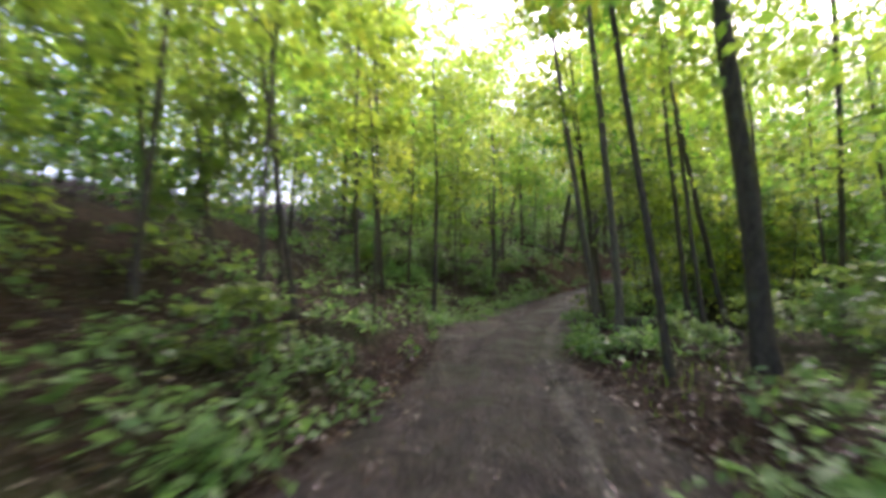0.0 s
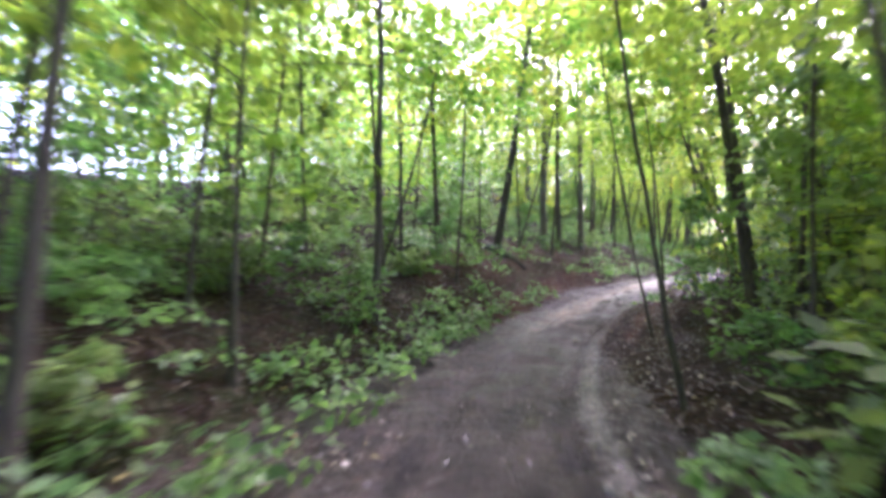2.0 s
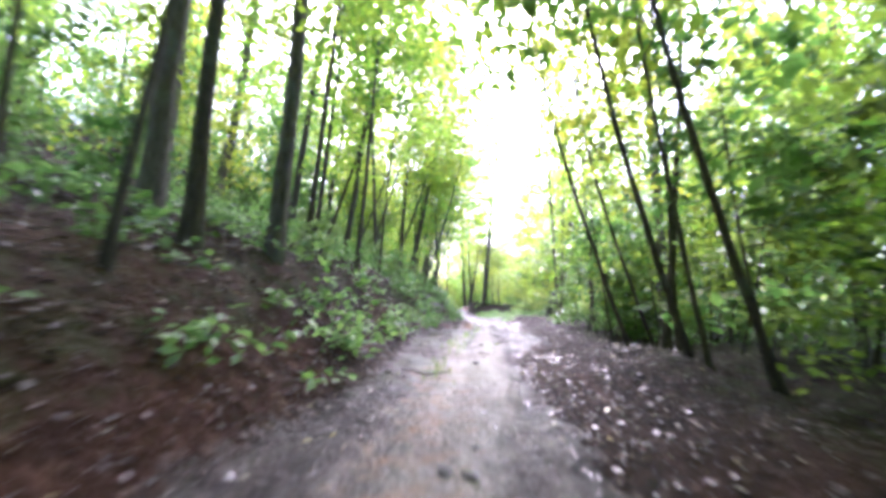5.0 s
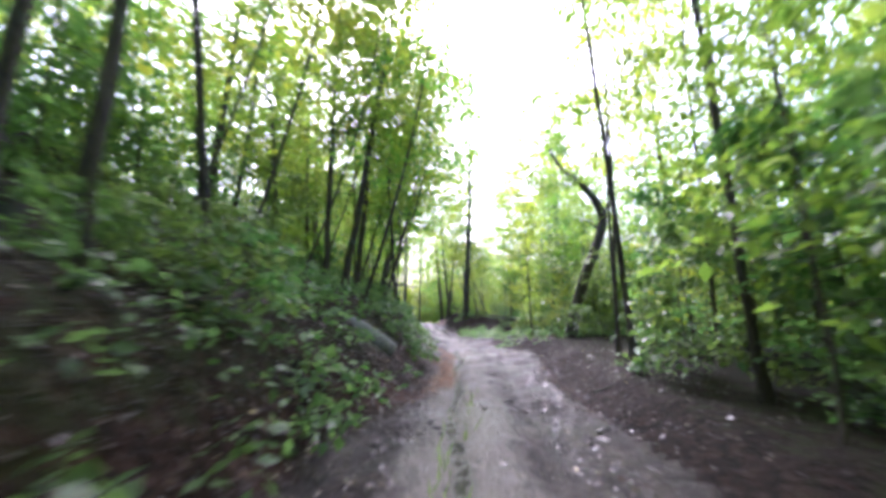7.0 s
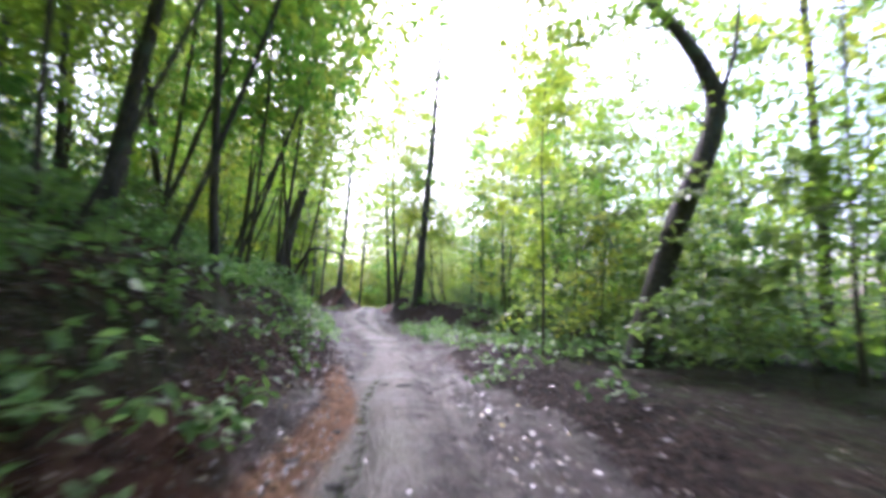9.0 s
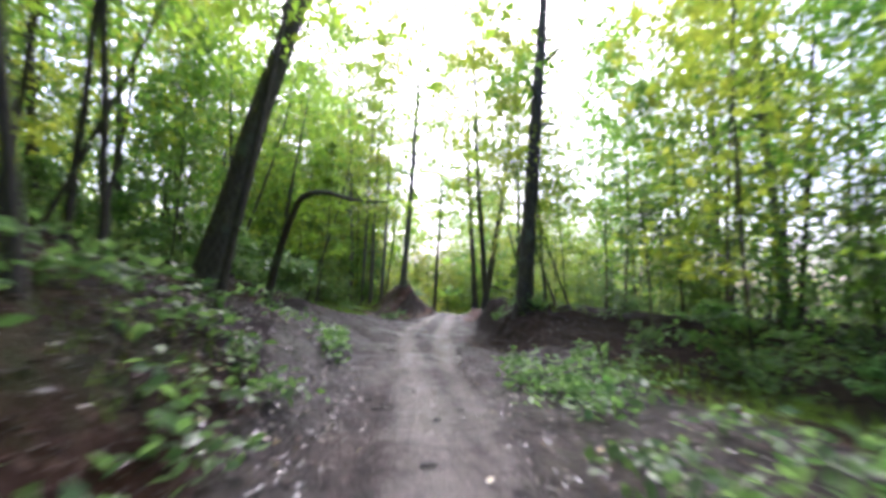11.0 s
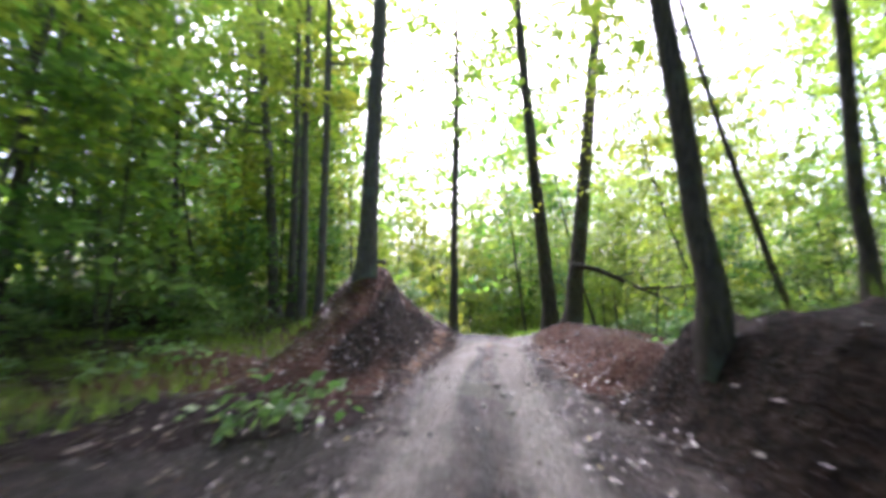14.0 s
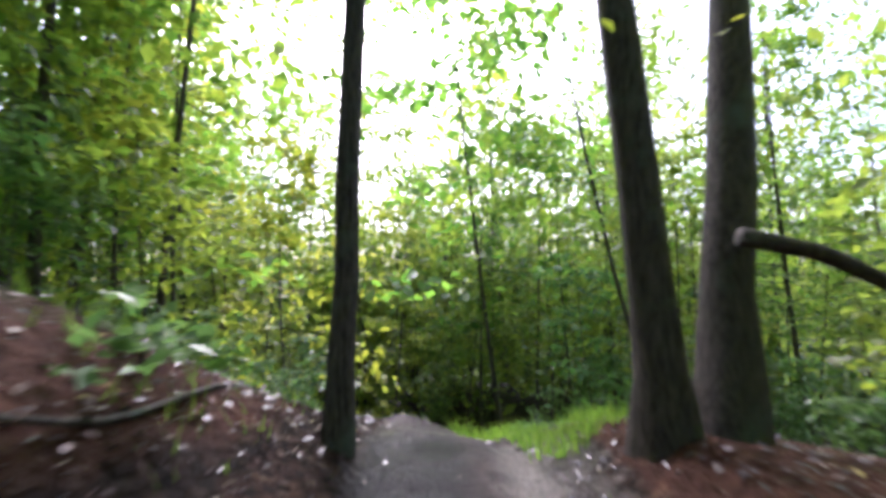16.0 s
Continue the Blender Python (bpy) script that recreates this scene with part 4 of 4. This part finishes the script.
# ---- wood floor: low plants, fallen leaves ----
def undergrowth():
    r = np.random.default_rng(21)
    s = r.uniform(-6, 98, 5200)
    o = (1.55 + 8.5 * r.uniform(0, 1, len(s)) ** 1.5) * r.choice((-1, 1), len(s))
    x, y = spot(s, o)
    lush = wavy(x, y, 1.1, 4.4) + 0.6 * wavy(x, y, 0.45, 9.1) + np.where(o < 0, np.interp(s, [0, 5, 8, 12, 16, 24, 28, 34, 52, 64, 68, 72, 80, 88.5, 94], [.7, .6, .1, .1, 1.2, 1.0, .3, .5, .5, 1.1, -.3, -.7, -.5, -.6, .3]), np.interp(s, [0, 6, 10, 16, 24, 30, 52, 64, 70, 84, 88, 90.5, 93], [-.2, -.3, -.5, -.3, -.4, -.9, -.6, .1, -.5, -.7, -1.6, -1.6, .4]))
    lush -= 0.3 * ((s > 3) & (s < 17) & (o < -4.5))
    keep = (lush > 0.0) & ((x - 22.2) ** 2 + (y - 40.4) ** 2 > 2.2) & (np.abs(trail_place(x, y)[1]) > 1.5)
    x, y, o = x[keep][:3300], y[keep][:3300], o[keep][:3300]
    z = land(x, y)
    n = 24
    a, q = r.uniform(0, 2 * np.pi, (len(x), n)), r.uniform(0, 1, (len(x), n))
    tall, wide = r.uniform(.12, .55, (len(x), 1)), r.uniform(.18, .55, (len(x), 1))
    c = np.stack([x[:, None] + wide * np.sqrt(q) * np.cos(a), y[:, None] + wide * np.sqrt(q) * np.sin(a), z[:, None] + 0.03 + tall * (1 - 0.7 * q) * r.uniform(.5, 1.1, q.shape)], -1).reshape(-1, 3)
    v, f = leaves(c, 0.15, r, 0.1, 0.5)
    tagged(leaf_mesh("undergrowth", v, f, LEAF_DEEP), "low green woodland plants and ferns along the banks", "undergrowth", kind="stuff")


def fallen_leaves():
    r = np.random.default_rng(22)
    s = r.uniform(-2, 93, 64000)
    o = np.abs(r.normal(0, 1, len(s))) * 1.9 + np.where(r.uniform(0, 1, len(s)) < .1, 0, .8)
    o = o * r.choice((-1, 1), len(s))
    slope = r.uniform(0, 1, len(s)) < .5
    o = np.where(slope, -1.5 - 5 * r.uniform(0, 1, len(s)) ** 1.3, o)
    bare = ((o > 1.3) & (((s > 36) & (s < 62)) | ((s > 73) & (s < 83.5)))) | ((o < -.8) & (s > 70) & (s < 83))
    keep = ~bare | (r.uniform(0, 1, len(s)) < np.where(s > 70, .5, .28))
    s, o = s[keep], o[keep]
    x, y = spot(s, o)
    z = land(x, y) + 0.012
    v, f = leaves(np.stack([x, y, z], 1), 0.082, r, 0.0, 0.22)
    tagged(leaf_mesh("leaf_litter", v, f, LITTER), "wet brown and pale fallen leaves along the track", "fallen leaves", kind="stuff")


undergrowth()
fallen_leaves()


# ---- single trees with bent stems ----
def stem(name, points, radii, bark, label, boughs=(), parent=None, category="tree"):
    """A stem through points with its ends thinned out, and side branches (points, radius) as limbs."""
    p = np.array(points, float)
    d = np.r_[0, np.cumsum(np.linalg.norm(np.diff(p, axis=0), axis=1))]
    at = np.linspace(0, d[-1], 4 * len(p))
    r = np.random.default_rng(len(p) * 7 + int(p[0, 0] * 10))
    q = np.stack([np.interp(at, d, p[:, k]) for k in range(3)], 1)
    q[1:-1] = (q[:-2] + 2 * q[1:-1] + q[2:]) / 4
    v, f = tube(q, np.interp(at, d, radii), 9, 0.07, r)
    root = new(name)
    linked("trunk" if category == "tree" else "wood", v, f, bark, root)
    for line, girth in boughs:
        b = np.array(line, float)
        v, f = tube(b, np.linspace(girth, girth * 0.2, len(b)), 6, 0.08, r)
        linked("limb", v, f, bark, root)
    return root


def crowned(root, spots, size, leaf, seed):
    v, f = leaves(np.concatenate(spots), size, np.random.default_rng(seed))
    leaf_mesh("crown", v, f, leaf, root)


# crooked tree beside the track, bent over at half its height
bx, by = 33.0, 41.5
bz, (rx, ry) = floor_at(bx, by), right_of(33.0, 41.5)[0]
def crook(a, h):
    return (bx + rx * a, by + ry * a, bz + h)
t = stem("crooked_tree", [crook(0, -.2), crook(.35, 1.2), crook(.85, 2.6), crook(1.5, 4.0), crook(1.75, 4.9), crook(1.45, 5.6), crook(.8, 6.4), crook(0, 7.0), crook(-.6, 8.2)], [.27, .22, .21, .2, .19, .16, .12, .08, .02], BARK_DARK, "",
         [([crook(1.75, 4.9), crook(2.1, 5.9), crook(2.3, 7.2), crook(2.2, 8.6)], .06), ([crook(.8, 6.4), crook(.3, 6.2), crook(-.5, 6.5)], .04), ([crook(1.6, 4.3), crook(1.1, 4.7), crook(.5, 4.8)], .035)])
r5 = np.random.default_rng(8)
crowned(t, [spray(crook(a, h), (math.cos(w), math.sin(w), .1), 1.6, 110, r5) for a, h, w in ((0, 7, .4), (-.6, 8.2, 2), (-.4, 7.8, 4), (2.3, 7.2, 1), (2.2, 8.4, 5), (1, 6.2, 3), (.2, 6.4, 2.2), (-.5, 6.6, 5.5))], .2, LEAF, 3)
tagged(t, "crooked dark tree bent over at half its height", "tree")

# tree with a limb that arches out towards the track
ux, uy = 36.94, 58.1
uz = floor_at(ux, uy)
t = stem("arching_tree", [(ux, uy, uz - .2), (ux, uy - .35, uz + .8), (36.9, 57.2, 3.9), (36.9, 56.5, 4.65), (37.1, 56.0, 4.75), (37.5, 55.3, 4.5), (37.9, 54.7, 4.45)], [.11, .09, .075, .065, .055, .035, .012], BARK_DARK, "",
         [([(36.9, 57.2, 3.9), (36.95, 57.0, 5.2), (37.1, 56.8, 7)], .04)])
crowned(t, [spray((37.5, 55.4, 4.55), (.5, -.8, .1), 1.2, 60, r5), spray((37.05, 56.9, 6.4), (.8, .2, .2), 1.5, 110, r5), spray((37.05, 56.9, 6.9), (-.3, -.9, .2), 1.5, 110, r5)], .17, LEAF, 4)
tagged(t, "thin dark tree with a limb arching over the bank", "tree")


# ---- fallen wood ----
def fallen(points, radii, bark, label, name="fallen_log", boughs=()):
    return tagged(stem(name, points, radii, bark, "", boughs, category="log"), label, "log")


fallen([(x, y, floor_at(x, y) + .1) for x, y in ((21.75, 40.66), (22.1, 40.46), (22.4, 40.26), (22.68, 40.06))], [.17, .21, .215, .19], DEAD_WOOD, "pale weathered log lying down the bank")
def on_floor(s, o, up=0.08):
    x, y = spot(s, o)
    return (x, y, floor_at(x, y) + up)
fallen([on_floor(12.6, 2.1, .12), on_floor(11.7, 2.6, .12), on_floor(10.6, 3.4, .14), on_floor(9.6, 4.4, .1)], [.1, .13, .14, .14], BARK_DARK, "dark fallen log among leaf litter")
fallen([(x, y, floor_at(x, y) + up) for x, y, up in ((5.3, 29.5, .25), (5.75, 28.85, .2), (6.2, 28.3, .13), (6.6, 27.8, .1), (7.05, 27.3, .06))], [.07, .11, .13, .12, .06], BARK_DARK, "dark fallen trunk sloping down the bank")
fallen([on_floor(86.9, -1.7, .02), on_floor(88.0, -1.55, .03), on_floor(89.2, -1.6, .03), on_floor(90.4, -1.7, .02)], [.012, .02, .022, .012], BARK_DARK, "thin bare roots along the crest of the earth spur")
fallen([on_floor(86.1, -2.1, -.05), on_floor(86.25, -1.95, .1), on_floor(86.4, -1.8, .16)], [.045, .04, .03], BARK_DARK, "dark broken stub on the earth spur", "stump")

fallen([(16.0, 38.3, floor_at(16.0, 38.3) - .1), (16.02, 38.3, floor_at(16.0, 38.3) + .2), (16.05, 38.28, floor_at(16.0, 38.3) + .48)], [.2, .17, .15], BARK_DARK, "rotten dark stump on the steep bank", "stump")

# drooping limbs of the twin hardwood, with leaves
r6 = np.random.default_rng(9)
rx, ry = 0.69, -0.72
def droop(a, z, f=0.0):
    return (53.45 + rx * a - ry * f, 67.45 + ry * a + rx * f, z - 0.12 - 0.3 * math.sin(min(a, 2.2) / 2.2 * math.pi * .7))
t = stem("drooping_branch", [droop(.12, 3.85), droop(.7, 3.9), droop(1.2, 3.75), droop(1.7, 3.5), droop(2.5, 3.45), droop(3.6, 3.6)], [.075, .065, .06, .05, .035, .01], BARK_DARK, "",
         [([droop(1.7, 3.5), droop(2.4, 3.2, .2), droop(3.3, 2.8, .3)], .035), ([droop(1.2, 3.75), droop(1.9, 3.95, .5), droop(2.8, 4.2, .9)], .03)], category="branch")
crowned(t, [spray(droop(1.6, 3.5), (rx, ry, .05), 1.9, 70, r6), spray(droop(2.2, 3.0, .3), (rx, ry, -.1), 1.5, 60, r6), spray(droop(2.0, 4.0, .5), (rx, ry, .1), 1.6, 70, r6)], .14, LEAF, 5)
tagged(t, "long dark branch drooping from the twin hardwood", "branch")


# ---- stones and sticks on the track ----
def stones():
    r = np.random.default_rng(31)
    me = []
    for k in range(4):
        bm = bmesh.new()
        bmesh.ops.create_icosphere(bm, subdivisions=2, radius=1)
        for v in bm.verts:
            v.co *= 0.8 + 0.35 * noise.noise(v.co * 1.3 + Vector((k * 5, 0, 0)))
            v.co.z *= 0.55
        m = bpy.data.meshes.new("stone")
        bm.to_mesh(m)
        bm.free()
        m.materials.append(STONE)
        me.append(m)
    for k in range(90):
        s, o = r.uniform(0, 92), r.normal(0, 1.3)
        x, y = spot(s, o)
        size = r.uniform(.018, .06)
        ob = new("stone", me[k % 4])
        ob.matrix_basis = pose(x, y, floor_at(x, y) + size * .2, 0, 0, r.uniform(0, 360)) @ Matrix.Diagonal((size * r.uniform(.8, 1.5), size, size, 1))
        tagged(ob, "small wet stone bedded in the track", "stone", "stones on the track")


def sticks():
    r = np.random.default_rng(32)
    for k in range(70):
        s, o = r.uniform(0, 92), r.choice((-1, 1)) * r.uniform(.4, 4.5)
        x, y = spot(s, o)
        a, n = r.uniform(0, 2 * np.pi), r.uniform(.25, .9)
        line = [(x + math.cos(a) * n * q, y + math.sin(a) * n * q) for q in (-.5, 0, .5)]
        v, f = tube([(px, py + r.normal(0, .02), floor_at(px, py) + .012) for px, py in line], [.012, .011, .006], 5)
        tagged(linked("stick", v, f, BARK_DARK if k % 3 else DEAD_WOOD), "thin wet stick lying on the ground", "stick", "sticks on the ground")


def clods():
    r = np.random.default_rng(33)
    kinds = []
    for k in range(4):
        bm = bmesh.new()
        bmesh.ops.create_icosphere(bm, subdivisions=2, radius=1)
        for v in bm.verts:
            v.co *= 0.75 + 0.6 * noise.noise(v.co * 1.9 + Vector((k * 7, 3, 0)))
            v.co.z *= 0.45
        me = bpy.data.meshes.new("earth_clod")
        bm.to_mesh(me)
        bm.free()
        me.materials.append(EARTH)
        kinds.append(me)
    for k in range(120):
        s = r.uniform(25, 31) if k < 34 else r.uniform(33, 92)
        o = r.normal(.35, .45) if k < 34 else r.normal(0, .9)
        x, y = spot(s, o)
        size = r.uniform(.03, .085)
        ob = new("earth_clod", kinds[k % 4])
        ob.matrix_basis = pose(x, y, floor_at(x, y) + size * .1, 0, 0, r.uniform(0, 360)) @ Matrix.Diagonal((size * r.uniform(.9, 2.2), size, size * .8, 1))
        tagged(ob, "dark wet clod of earth lying on the track", "clod", "earth clods on the track")


stones()
sticks()
clods()


def grass():
    r = np.random.default_rng(41)
    spots = []
    for s0, s1, o0, o1, n in ((79, 89, -7.5, -3.2, 4600), (74, 83.5, 2.9, 5.0, 1100), (90.0, 93, .7, 2.6, 2200), (91.2, 95, .2, 3.0, 1800), (65, 70, 3.4, 6.0, 900), (0, 8, 1.7, 4, 350), (33, 46, -.6, -.1, 110), (88, 92, -4.5, -1.2, 600), (60, 66, -4, -1.9, 500)):
        s, o = r.uniform(s0, s1, n), r.uniform(o0, o1, n)
        x, y = spot(s, o)
        keep = wavy(x, y, .5, 2.2) > -.35
        spots.append(np.stack([x[keep], y[keep], land(x[keep], y[keep])], 1))
    c = np.concatenate(spots)
    n = len(c)
    a, tall = r.uniform(0, 2 * np.pi, n), r.uniform(.07, .24, n)
    side = np.stack([np.cos(a), np.sin(a), 0 * a], 1) * 0.008
    tip = c + np.stack([r.normal(0, .3, n) * tall, r.normal(0, .3, n) * tall, tall], 1)
    v = np.stack([c - side, c + side, tip], 1).reshape(-1, 3)
    tagged(leaf_mesh("grass", v, np.arange(3 * n).reshape(-1, 3), LEAF), "short green grass tufts beside the track", "grass", kind="stuff")


def puddle(s, o, long, wide, up=-0.006):
    x, y = spot(s, o)
    d = right_of(x, y)
    bm = bmesh.new()
    ring = []
    for k in range(40):
        a = 2 * math.pi * k / 40
        q = 1 + 0.18 * math.sin(3 * a + s) + 0.12 * math.sin(5 * a + 2 * s)
        p = np.array([x, y]) + d[1] * long * q * math.cos(a) + d[0] * wide * q * math.sin(a)
        ring.append(bm.verts.new((p[0], p[1], 0)))
    bm.faces.new(ring)
    me = bpy.data.meshes.new("puddle")
    bm.to_mesh(me)
    bm.free()
    me.materials.append(PUDDLE)
    ob = new("puddle", me)
    ob.location.z = floor_at(x, y) + up
    tagged(ob, "shallow pale puddle lying in the muddy track", "puddle", "puddles on the track")


grass()
for values in ((39.6, .6, .9, .3), (53.5, .6, 1.1, .25)):
    puddle(*values)
